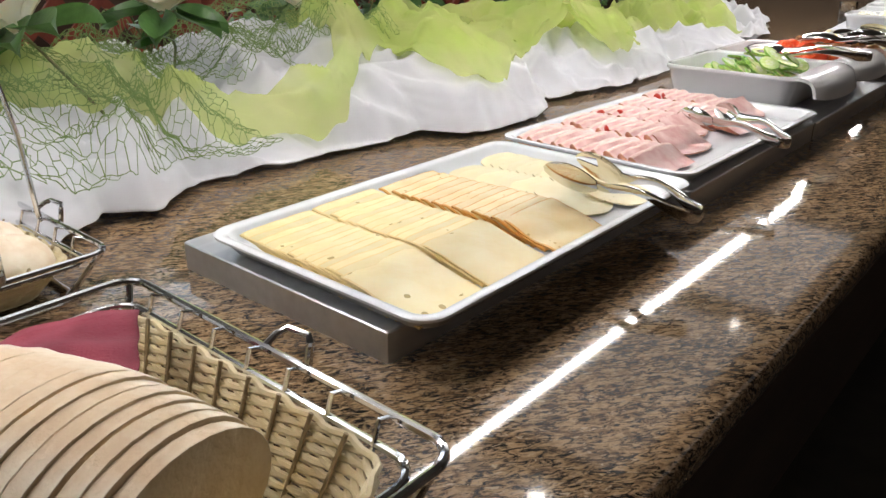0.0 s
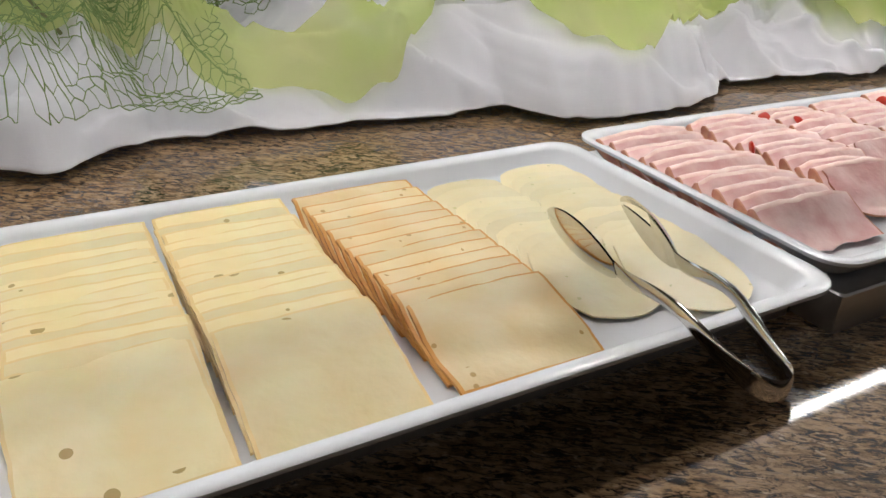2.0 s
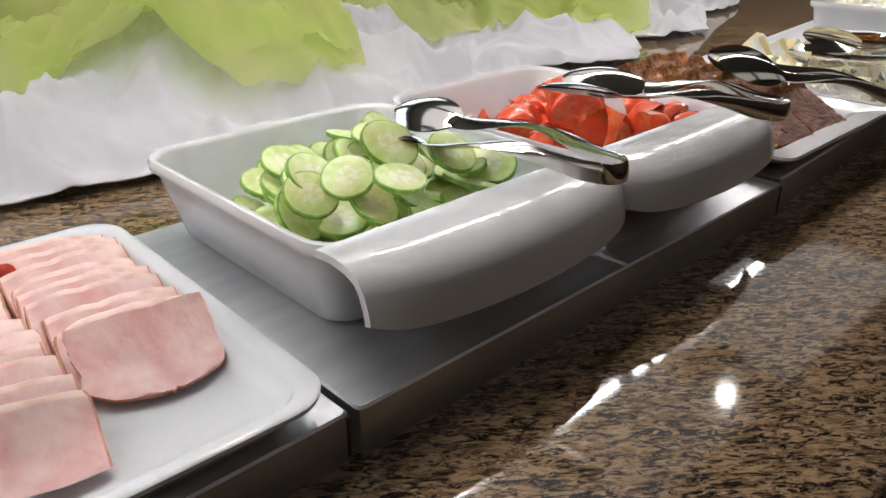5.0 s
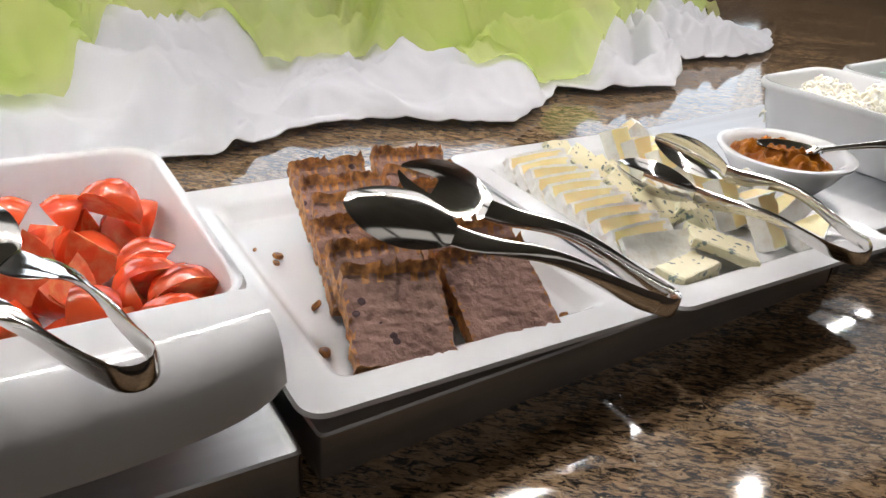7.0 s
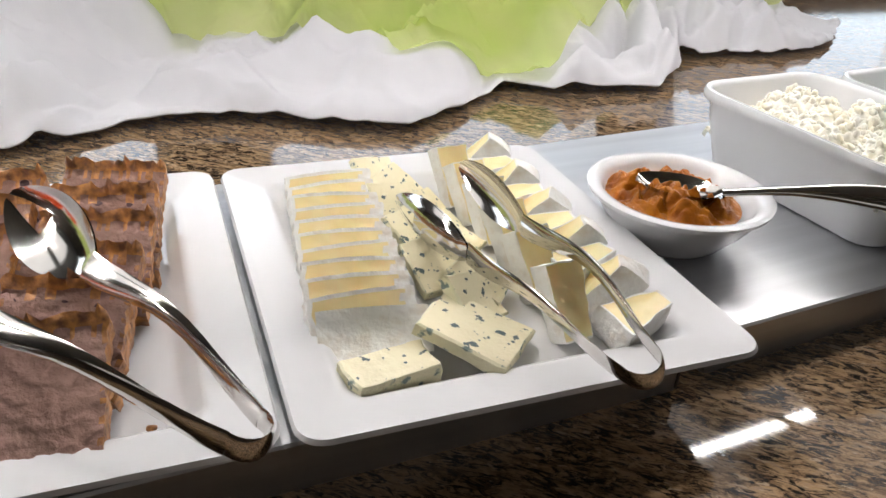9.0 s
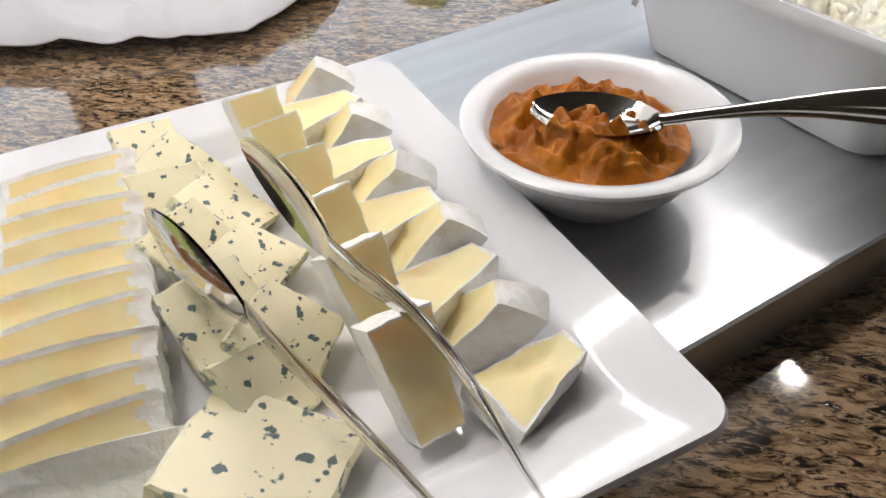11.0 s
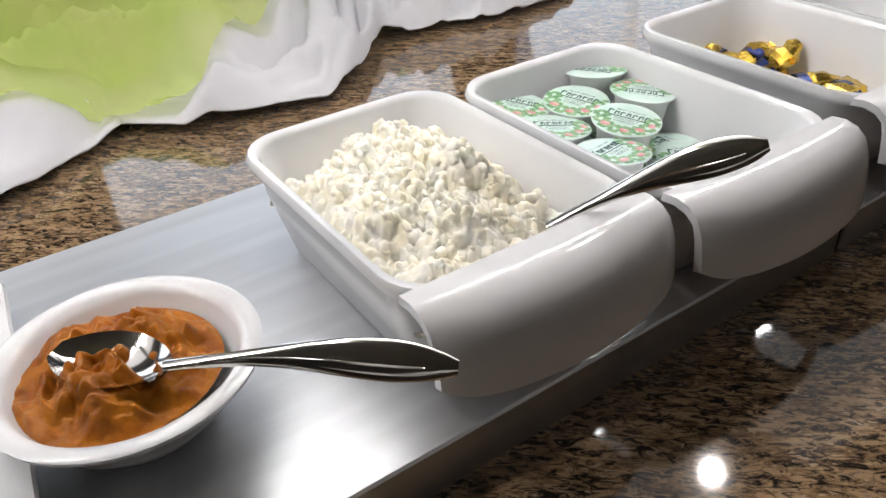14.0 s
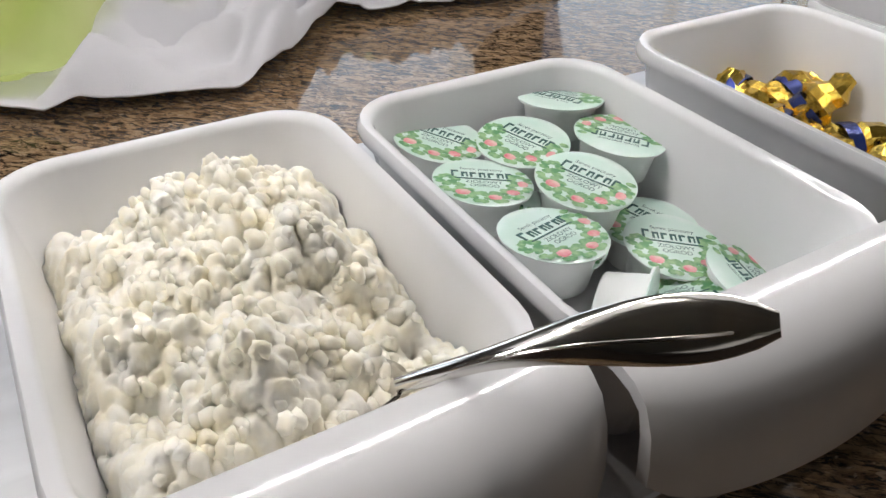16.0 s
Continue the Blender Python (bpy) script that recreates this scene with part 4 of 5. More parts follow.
def fan(mesh, name, count, x_back, x_front, y_mid, y_drift, size, tilt, label, group, lift=0.0):
    for k in range(count):
        t = k / max(count - 1, 1)
        ob = new(name, mesh[k % len(mesh)])
        x = x_back + size / 2 + (x_front - x_back - size) * t ** 0.92
        ob.matrix_world = pose(x + rng.uniform(-0.001, 0.001), y_mid + y_drift * t + rng.uniform(-0.0012, 0.0012), TOP + 0.0065 + lift + 0.5 * size * math.sin(radians(tilt)) + 0.0001 * k, rng.uniform(-0.6, 0.6), tilt + rng.uniform(-0.5, 0.5), rng.uniform(-2.0, 2.0))
        tagged(ob, label, "cheese slice", group)


fan(slice_a, "cheese_slice", 14, -0.118, 0.145, 0.064, -0.003, 0.1, 13.5, "pale yellow square cheese slice with small holes", "fanned cheese slices")
fan(slice_a, "cheese_slice", 14, -0.12, 0.148, 0.166, 0.0, 0.1, 13.5, "pale yellow square cheese slice with small holes", "fanned cheese slices")
fan(slice_b, "cheese_slice", 13, -0.118, 0.146, 0.276, 0.008, 0.08, 16.5, "smoked cheese slice with an orange edge", "fanned smoked cheese slices")
fan(slice_c, "cheese_slice", 11, -0.11, 0.12, 0.372, 0.012, 0.1, 9, "round creamy cheese slice", "fanned round cheese slices")
fan(slice_c, "cheese_slice", 12, -0.115, 0.14, 0.448, 0.0, 0.1, 9, "round creamy cheese slice", "fanned round cheese slices", 0.001)

# ---------------------------------------------------------------- ham


def ham_fold(seed, width=0.118):
    """A ham slice folded over itself, with its fold as a rounded ridge along y."""
    prof = [(0.046, -0.001), (0.032, 0.0035), (0.018, 0.0095), (0.006, 0.017), (-0.003, 0.0228), (-0.0075, 0.0248), (-0.0115, 0.0235), (-0.0125, 0.019), (-0.0095, 0.012), (0.006, 0.004), (0.04, -0.003)]

    def section(v):
        s = 2 * v - 1
        taper = 1 - 0.22 * abs(s) ** 3
        w = 0.0022 * fbm(s * 2.2, seed)
        return [Vector((x * (0.9 + 0.2 * fbm(s * 1.5, seed + 2)) + 0.004 * fbm(s * 3, seed, 2.0), s * width / 2 * (1 - 0.05 * fbm(k * 0.4, seed, 5.0)), z * taper + w * (0.3 + k / 10))) for k, (x, z) in enumerate(prof)]

    v, f = loft([section(q) for q in (0, 0.014, 0.06, 0.12, 0.2, 0.3, 0.4, 0.5, 0.6, 0.7, 0.8, 0.88, 0.94, 0.986, 1)])
    m = len(prof)
    # the two ridge faces of the profile get the painted highlight
    return v, f, [1 if k < m or k >= len(f) - 2 - m else 2 if k % m in (4, 5) else 0 for k in range(len(f))]


folds = [mesh_of("folded_ham", ham_fold(s), [HAM, HAM_RIM, HAM_FAT_LIT], sharp=70) for s in (1.0, 5.3, 9.1, 14.7)]


def ham_flap(seed):
    """The open half of a slice: straight along its raised fold, round and ragged at its outer rim."""

    def at(u, v):
        x, y = 2 * u - 1, 2 * v - 1
        half = (1 - 0.97 * max(0.0, x + 0.1) ** 2.6 / 1.1**2.6) ** 0.5
        e = 1 + 0.07 * fbm(x * 3, y * 3, seed) + 0.03 * fbm(x * 11, y * 11, seed)
        return Vector((x * 0.031 * e, y * half * 0.053 * e, 0.021 * max(0.0, 0.45 - x) ** 1.4 / 1.45**1.4 + 0.0022 * fbm(x * 2, y * 2, seed)))

    return slab(at, 18, 18, 0.0018)


flaps = [mesh_of("ham_slice", ham_flap(q), [HAM, HAM_RIM], sharp=50) for q in (2.0, 7.3, 12.1)]
# each column: middle y, x of its last fold, slices, width against a whole slice
for col, (y0, x_end, count, wide) in enumerate(((0.606, 0.07, 11, 0.92), (0.724, 0.034, 10, 0.86), (0.816, -0.004, 8, 0.74), (0.917, 0.072, 11, 0.86), (1.014, 0.016, 8, 0.7))):
    for k in range(count):
        t = k / (count - 1)
        ob = new("folded_ham", folds[(k * 3 + col) % 4])
        ob.matrix_world = pose(-0.122 + (x_end + 0.122) * t, y0 + rng.uniform(-0.003, 0.003), TOP + 0.0095, rng.uniform(-1.5, 1.5), rng.uniform(-5, 3), -6 + rng.uniform(-4, 4)) @ Matrix.Diagonal((0.92, wide * rng.uniform(0.96, 1.04), rng.uniform(0.92, 1.12), 1))
        tagged(ob, "pink folded slice of cooked ham", "ham slice", "rows of folded ham")
for flap, (x, y, turn, wide) in zip(flaps, ((0.066, 0.724, -6, 0.98), (0.025, 0.815, -4, 0.82), (0.05, 1.014, -8, 0.78))):
    ob = new("ham_slice", flap)
    ob.matrix_world = pose(x, y, TOP + 0.0105, 0, 0, turn) @ Matrix.Diagonal((1, wide, 1.08, 1))
    tagged(ob, "pink half-open slice of cooked ham with a dark rim", "ham slice", "open ham slices")


def pepper_bit(seed):
    return loft([[Vector((r * math.cos(a) * (1 + 0.3 * fbm(a, seed)), r * math.sin(a), z)) for a in [2 * math.pi * k / 10 for k in range(10)]] for r, z in ((0.001, 0.0), (0.006, 0.001), (0.0075, 0.003), (0.004, 0.005), (0.001, 0.0055))])


for k, (x, y) in enumerate(((-0.112, 0.766), (-0.105, 0.962), (-0.1, 0.978), (-0.05, 0.672), (-0.09, 0.79))):
    solo("pepper_garnish", pepper_bit(k * 1.7), PEPPER, pose(x, y, TOP + 0.029, 60, 20 * k, 40 * k), "small red pepper piece between ham rolls", "garnish", "red garnishes")

# ---------------------------------------------------------------- cucumber and tomato


def cucumber(r=0.0235, th=0.0045):
    n = 28
    rings = [circle(0.0105, th / 2 + 0.0002, n), circle(r - 0.0018, th / 2, n), circle(r - 0.0004, th / 2 - 0.0004, n), circle(r, 0, n), circle(r - 0.0004, -th / 2 + 0.0004, n), circle(r - 0.0018, -th / 2, n), circle(0.0105, -th / 2 - 0.0002, n)]
    v, f = loft(rings)
    v = [Vector((p.x * 1.0, p.y * 0.95, p.z)) for p in v]
    idx = [1] * len(f)
    for ring, m_ in ((0, 0), (5, 0), (1, 1), (4, 1), (2, 1), (3, 1)):
        for i in range(n):
            idx[ring * n + i] = m_
    idx[-1] = idx[-2] = 2
    return v, f, idx


cuc = mesh_of("cucumber_slice", cucumber(), [FLESH, PEEL, SEEDS], sharp=60)
rng = random.Random(21)
placed = []
for k in range(105):
    layer = k // 31
    reach = (0.084, 0.088, 0.082)[min(layer, 2)]
    x, y = -0.03 + rng.uniform(-1.0, 1.1) * reach, 1.234 + rng.uniform(-1, 1) * reach
    dome = 0.026 * max(0.0, 1 - ((x + 0.005) / 0.11) ** 2 - ((y - 1.234) / 0.115) ** 2)
    z = TOP + 0.02 + layer * (0.0095 + dome * 0.5) + rng.uniform(0, 0.005)
    ob = new("cucumber_slice", cuc)
    ob.matrix_world = pose(x, y, z, rng.gauss(-6, 13), rng.gauss(24, 13), 0) @ pose(0, 0, 0, 0, 0, rng.uniform(0, 360)) @ Matrix.Diagonal((*[rng.uniform(0.88, 1.04)] * 3, 1))
    tagged(ob, "fresh cucumber slice with green peel", "cucumber slice", "heap of cucumber slices")


def tomato_wedge(seed):
    """A wedge cut from a round tomato: skin outside, wet flesh on the two cut faces."""
    R, n, mseg = 0.033, 10, 10
    verts, faces, idx = [], [], []
    for i in range(n + 1):
        el = math.pi * i / n - math.pi / 2
        for j in range(mseg + 1):
            az = radians(-32 + 64 * j / mseg)
            bump = 1 + 0.05 * fbm(el * 2, az * 3, seed)
            verts.append(Vector((R * math.cos(el) * math.cos(az) * bump, R * math.cos(el) * math.sin(az) * bump, R * 0.86 * math.sin(el) * bump)))
    for i in range(n):
        for j in range(mseg):
            a = i * (mseg + 1) + j
            faces.append((a, a + 1, a + mseg + 2, a + mseg + 1))
            idx.append(1)
    for j, sgn in ((0, 1), (mseg, -1)):
        rows = []
        for i in range(n + 1):
            p = verts[i * (mseg + 1) + j]
            line = []
            for q in (0.0, 0.45, 0.8):
                dent = 0.0035 * math.sin(math.pi * i / n) * (1 if q == 0.45 else 0)
                verts.append(Vector((p.x * q, p.y * q + sgn * dent, p.z * (0.25 + 0.75 * q))))
                line.append(len(verts) - 1)
            line.append(i * (mseg + 1) + j)
            rows.append(line)
        for i in range(n):
            for k in range(3):
                f = (rows[i][k], rows[i][k + 1], rows[i + 1][k + 1], rows[i + 1][k])
                faces.append(f if sgn > 0 else f[::-1])
                idx.append(0)
    return verts, faces, idx


wedges = [mesh_of("tomato_wedge", tomato_wedge(s), [TOMATO, TOMATO_SKIN], sharp=50) for s in (1.0, 6.0, 11.0)]
for k in range(60):
    layer = k // 22
    x, y = rng.uniform(-0.1, 0.085), 1.489 + rng.uniform(-0.095, 0.095)
    dome = max(0.0, 1 - (x / 0.11) ** 2 - ((y - 1.489) / 0.115) ** 2)
    ob = new("tomato_wedge", wedges[k % 3])
    ob.matrix_world = pose(x, y, TOP + 0.026 + layer * (0.012 + 0.008 * dome), rng.uniform(-40, 40), rng.choice((-80, 100, -60, 20)) + rng.uniform(-20, 20), rng.uniform(0, 360)) @ Matrix.Diagonal((0.85, 0.85, 0.85, 1))
    tagged(ob, "juicy red tomato wedge", "tomato wedge", "heap of tomato wedges")

# ---------------------------------------------------------------- pate


def rough_block(w, d, h, seed, amp=0.0022, n=9):
    """A hand-cut block with an uneven surface; index 1 on the sides, 0 on top and below."""
    rings = []
    for z, inset in ((-h / 2, 0.002), (-h / 2 + 0.001, 0.0), (0.0, -0.0006), (h / 2 - 0.001, 0.0), (h / 2, 0.0016)):
        ring = rrect(w - 2 * inset, d - 2 * inset, 0.004, z, n=3)
        dense = []
        for i, p in enumerate(ring):
            q = ring[(i + 1) % len(ring)]
            steps = 6 if (q - p).length > 0.02 else 1
            dense += [p.lerp(q, s / steps) for s in range(steps)]
        rings.append([p + amp * Vector((fbm(p.y * 70, seed, z * 90), fbm(p.x * 70, seed + 4, z * 90), 0.35 * fbm(p.x * 60, p.y * 60, seed))) for p in dense])
    v, f = loft(rings)
    m = len(rings[0])
    idx = [1] * (len(f) - 2) + [0, 0]
    idx[3 * m : 4 * m] = [1] * m
    return v, f, idx


def pate_slab(seed, w=0.072, d=0.066, h=0.013):
    """A torn-edged slice; its far edge and ends are crusted and stand a little proud."""
    n, m = 34, 26

    def at(u, v):
        x, y = 2 * u - 1, 2 * v - 1
        edge = max(abs(x), abs(y)) ** 6
        back = max(0.0, (-x - 0.78) / 0.22)
        return Vector((x * w / 2 + 0.003 * edge * fbm(y * 4, seed) + 0.0008 * edge * fbm(y * 8, seed) + 0.0015 * fbm(y * 9, x * 9, seed), y * d / 2 + 0.0025 * edge * fbm(x * 4, seed + 6) + 0.0012 * edge * fbm(x * 8, seed), 0.0018 * fbm(x * 6, y * 6, seed) + 0.0013 * fbm(x * 15, y * 15, seed) + 0.0008 * fbm(x * 34, y * 34, seed) + back * (0.003 + 0.011 * abs(fbm(y * 7, seed, 3.0)))))

    v, f, idx = slab(at, n, m, h)
    for k in range(n * m):
        i, j = k // m, k % m
        if i < 3 or (i < 6 and fbm(j * 0.45, seed) > 0.05) or (j in (0, m - 1) and fbm(i * 0.4, seed, 5.0) > 0.0):
            idx[k] = 1
    return v, f, idx


blocks = [mesh_of("pate_slice", pate_slab(q), [PATE, PATE_CRUST], sharp=50) for q in (1.0, 3.0, 8.0)]
for col, (ya, yb, n) in enumerate(((1.738, 1.7, 6), (1.815, 1.777, 6))):
    for k in range(n):
        t = k / (n - 1)
        ob = new("pate_slice", blocks[(k + col) % 3])
        ob.matrix_world = pose(-0.084 + 0.184 * t, ya + (yb - ya) * t + rng.uniform(-0.004, 0.004), TOP + 0.0335 - 0.002 * t, rng.uniform(-3, 3), 31 - 3 * t + rng.uniform(-2, 2), -9 + rng.uniform(-6, 6))
        tagged(ob, "brown liver pate slice with an orange rim", "pate slice", "fanned pate slices")
crumb = mesh_of("pate_crumb", rough_block(0.01, 0.008, 0.006, 6.0, 0.0055), [PATE, PATE_CRUST], sharp=20)
for k, (x, y) in enumerate(((-0.062, 1.66), (-0.035, 1.668), (-0.045, 1.673), (0.09, 1.655), (0.1, 1.79), (0.118, 1.828), (0.035, 1.672), (0.128, 1.735))):
    ob = new("pate_crumb", crumb)
    ob.matrix_world = pose(x, y, TOP + 0.0115, 10 * k, 0, 50 * k) @ Matrix.Diagonal((*[0.35 + 0.18 * (k % 4)] * 3, 1))
    tagged(ob, "small brown pate crumb on the plate", "crumb", "pate crumbs")

# ---------------------------------------------------------------- brie and blue cheese


def brie_strip(seed):
    """A slice cut across a soft cheese: waxy cut faces, white rind along the upper edge and round one end."""
    nu, nv = 12, 20

    def at(u, v):
        s = 2 * v - 1
        dip = 0.003 * math.sin(math.pi * u) * (1 - s * s)
        end = 0.004 * max(0.0, s - 0.6) * fbm(u * 7, v * 9, seed)
        return Vector(((u - 0.5) * (0.031 - 0.003 * s * s), s * 0.033 + 0.0015 * fbm(u * 4, seed), 0.0022 * math.sin(1.7 * s + seed) + 0.0014 * fbm(u * 3, v * 6, seed) - dip + end))

    v, f, idx = slab(at, nu, nv, 0.0125)
    for k in range(min(len(f), 2 * nu * nv)):
        i, j = (k % (nu * nv)) // nv, k % nv
        idx[k] = 1 if i == 0 or j == 0 or j >= nv - 2 - (i // 2 % 2) else 0
    for k in range(2 * nu * nv, len(f)):
        idx[k] = 1
    return v, f, idx


strips = [mesh_of("brie_slice", brie_strip(s), [BRIE, RIND], sharp=40) for s in (0.3, 1.1, 2.6)]
for k in range(10):
    t = k / 9
    ob = new("brie_slice", strips[k % 3])
    ob.matrix_world = pose(-0.104 + 0.172 * t, 1.97 - 0.02 * t, TOP + 0.0225, rng.uniform(-4, 4), 39 + rng.uniform(-5, 5), -4 + rng.uniform(-6, 6))
    tagged(ob, "pale soft cheese strip with white rind", "cheese slice", "row of soft cheese strips")
end_piece = thing("brie_slice", pose(0.083, 1.953, TOP + 0.0205, 3, 42, -8), "white-rinded end piece of the soft cheese row", "cheese slice", "row of soft cheese strips")
ev, ef, ei = brie_strip(4.1)
part("rind_piece", (ev, ef), RIND, end_piece)


def blue_slab(seed, corners, h=0.0085):
    """A thin hand-cut piece with four unequal corners, flat faces and crumbly broken sides."""
    edge = []
    for i in range(4):
        p, q = Vector(corners[i]), Vector(corners[(i + 1) % 4])
        edge += [p.lerp(q, k / 9) for k in range(9)]
    rings = []
    for z, k in ((-h / 2, 0.97), (-h / 2 + 0.0008, 1.0), (-h / 6, 1.0), (h / 6, 1.0), (h / 2 - 0.0012, 1.0), (h / 2, 0.95)):
        rings.append([Vector((p.x * k + 0.0016 * fbm(p.y * 130, z * 240, seed), p.y * k + 0.0016 * fbm(p.x * 130, z * 240, seed + 3), z + 0.0012 * fbm(p.x * 40, p.y * 40, seed))) for p in edge])
    for k in (0.8, 0.55, 0.25):
        rings.append([Vector((p.x * k, p.y * k, h / 2 + 0.0014 * fbm(p.x * k * 60, p.y * k * 60, seed))) for p in edge])
    v, f = loft(rings)
    m = len(edge)
    return v, f, [1 if k < 5 * m else 0 for k in range(len(f))]


BLUE_CUTS = (
    ((-0.024, -0.02, 0), (0.022, -0.024, 0), (0.027, 0.019, 0), (-0.021, 0.021, 0)),
    ((-0.021, -0.024, 0), (0.026, -0.017, 0), (0.02, 0.022, 0), (-0.025, 0.016, 0)),
    ((-0.026, -0.018, 0), (0.019, -0.021, 0), (0.024, 0.023, 0), (-0.017, 0.019, 0)),
)
blues = [mesh_of("blue_cheese_piece", blue_slab(2.0 + 5 * q, c), [BLUE, BLUE_VEIN], sharp=28) for q, c in enumerate(BLUE_CUTS)]
for k, (x, y, turn) in enumerate(((-0.116, 2.012, 10), (-0.092, 2.02, 32), (-0.068, 2.014, 8), (-0.05, 2.034, 40), (-0.024, 2.016, 26), (-0.004, 2.036, 48), (0.022, 2.014, 18), (0.046, 2.036, 40), (0.07, 2.02, 30), (0.1, 2.008, 52))):
    ob = new("blue_cheese_piece", blues[k % 3])
    ob.matrix_world = pose(x, y, TOP + 0.0245, rng.uniform(-15, 15), 34 + rng.uniform(-10, 8) - 17 * (k == 9), turn) @ Matrix.Diagonal((1.25, 1.25, 1, 1) if k == 9 else (rng.uniform(0.76, 0.92), rng.uniform(0.8, 1.0), 1, 1))
    tagged(ob, "crumbly blue-veined cheese piece", "cheese piece", "blue cheese pieces")
solo("blue_cheese_piece", blue_slab(4.0, ((-0.014, -0.026, 0), (0.012, -0.024, 0), (0.015, 0.024, 0), (-0.012, 0.026, 0)), 0.015), [BLUE, BLUE_VEIN], pose(0.118, 1.952, TOP + 0.0185, 0, 0, 12), "thick blue-veined cheese piece lying apart", "cheese piece", "blue cheese pieces", sharp=28)


def brie_block(seed):
    """A slice leaning in the row: a waxy cut face framed by thin white rind."""
    nu, nv = 14, 8

    def at(u, v):
        a, b_ = 2 * ease(u, nu) - 1, 2 * ease(v, nv) - 1
        taper = 1 - 0.16 * a + 0.05 * fbm(a * 2, seed)
        return Vector((a * 0.0245 + 0.0012 * fbm(b_ * 2, seed + 4), b_ * 0.0118 * taper + 0.0014 * fbm(a * 2, seed), 0.0012 * fbm(a * 3, b_ * 3, seed) - 0.0012 * (1 - a * a) * (1 - b_ * b_)))

    v, f, idx = slab(at, nu, nv, 0.017)
    for k in range(2 * nu * nv):
        i, j = (k % (nu * nv)) // nv, k % nv
        idx[k] = 1 if i in (0, nu - 1) or j in (0, nv - 1) else 0
    return v, f, idx


def brie_chunk(seed):
    """A wedge of a small round cheese: a cut face above, downy rind on the other sides."""
    corner = ((-0.016, -0.02), (0.014, -0.021), (0.007, 0.022), (-0.006, 0.021))
    edge = []
    for i in range(4):
        p, q = Vector((*corner[i], 0)), Vector((*corner[(i + 1) % 4], 0))
        edge += [p.lerp(q, k / 7) for k in range(7)]
    H = 0.027
    rings = []
    for z, k in ((0.0, 0.88), (0.002, 0.96), (H * 0.3, 1.04), (H * 0.6, 1.05), (H - 0.002, 1.0), (H, 0.97), (H - 0.0002, 0.9), (H - 0.0008, 0.6), (H - 0.001, 0.25)):
        soft = 0.0016 if k > 0.92 else 0.0006
        rings.append([Vector((p.x * k + soft * fbm(p.y * 90, z * 120, seed), p.y * k + soft * fbm(p.x * 90, z * 120, seed + 3), z + 0.001 * fbm(p.x * 60, p.y * 60, seed) + 0.12 * p.x)) for p in edge])
    v, f = loft(rings)
    m = len(edge)
    return [p - Vector((0, 0, H / 2)) for p in v], f, [0 if 6 * m <= k < 8 * m or k == len(f) - 1 else 1 for k in range(len(f))]


leaning = [mesh_of("brie_slice", brie_block(q), [BRIE, RIND], sharp=35) for q in (1.0, 5.0, 9.0)]
for k, (x, y) in enumerate(((-0.094, 2.069), (-0.062, 2.071), (-0.028, 2.073), (0.01, 2.073), (0.05, 2.071), (0.095, 2.07))):
    ob = new("brie_slice", leaning[k % 3])
    ob.matrix_world = pose(x, y, TOP + 0.0305, rng.uniform(-4, 4), 56 + rng.uniform(-4, 4), 10 + rng.uniform(-6, 6))
    tagged(ob, "tan soft cheese slice framed by white rind", "cheese slice", "row of leaning soft cheese slices")
chunks = [mesh_of("brie_wedge", brie_chunk(q), [BRIE, RIND], sharp=35) for q in (2.0, 6.0, 11.0)]
for k, x in enumerate((-0.128, -0.072, -0.02, 0.03, 0.084)):
    ob = new("brie_wedge", chunks[k % 3])
    ob.matrix_world = pose(x, 2.112, TOP + 0.028, 52 + rng.uniform(-6, 6), 12 + rng.uniform(-6, 6), -22 + rng.uniform(-8, 8))
    tagged(ob, "soft cheese wedge tipped with its cut face up", "cheese wedge", "brie wedges")
for k, x in enumerate((-0.1, -0.046, 0.005, 0.056, 0.115)):
    ob = new("brie_wedge", chunks[(k + 1) % 3])
    ob.matrix_world = pose(x, 2.104 + 0.006 * (k == 4), TOP + 0.0215 + 0.003 * (k < 4), rng.uniform(2, 12), 14 + rng.uniform(-5, 5), 6 + rng.uniform(-12, 12))
    tagged(ob, "white-rinded soft cheese wedge lying flat", "cheese wedge", "brie wedges")

# ---------------------------------------------------------------- bowl of spread
bowl = thing("small_bowl", pose(-0.005, 2.223, TOP), "round white porcelain bowl on the steel riser", "bowl")
prof = ((0.03, 0.0), (0.034, 0.001), (0.04, 0.006), (0.055, 0.024), (0.064, 0.038), (0.069, 0.042), (0.07, 0.045), (0.067, 0.0465), (0.06, 0.0445), (0.057, 0.04), (0.048, 0.022), (0.036, 0.009), (0.015, 0.006))
part("bowl_shell", loft([circle(r * 1.02, z, 56) for r, z in prof]), PORCELAIN, bowl, sharp=60)


def mound(radius, height, base, seed, rough, nx=70):
    def at(u, v):
        a, r = 2 * math.pi * u, v
        x, y = r * radius * math.cos(a), r * radius * math.sin(a)
        fold = abs(fbm(x * 45 + 2 * fbm(y * 30, seed), y * 60, seed))
        z = base + height * (1 - r ** 3) + rough * (1 - r ** 5) * (0.9 * fbm(x * 30, y * 30, seed + 8) - 0.9 * fold + 0.4 * abs(fbm(x * 110, y * 110, seed)) + 0.1 * fbm(x * 230, y * 230, seed) + 0.03 * fbm(x * 500, y * 500, seed))
        z += 0.009 * math.exp(-(((x - 0.026) / 0.017) ** 2) - ((y + 0.006) / 0.026) ** 2)
        return Vector((x, y, z))

    return grid(at, 140, nx)


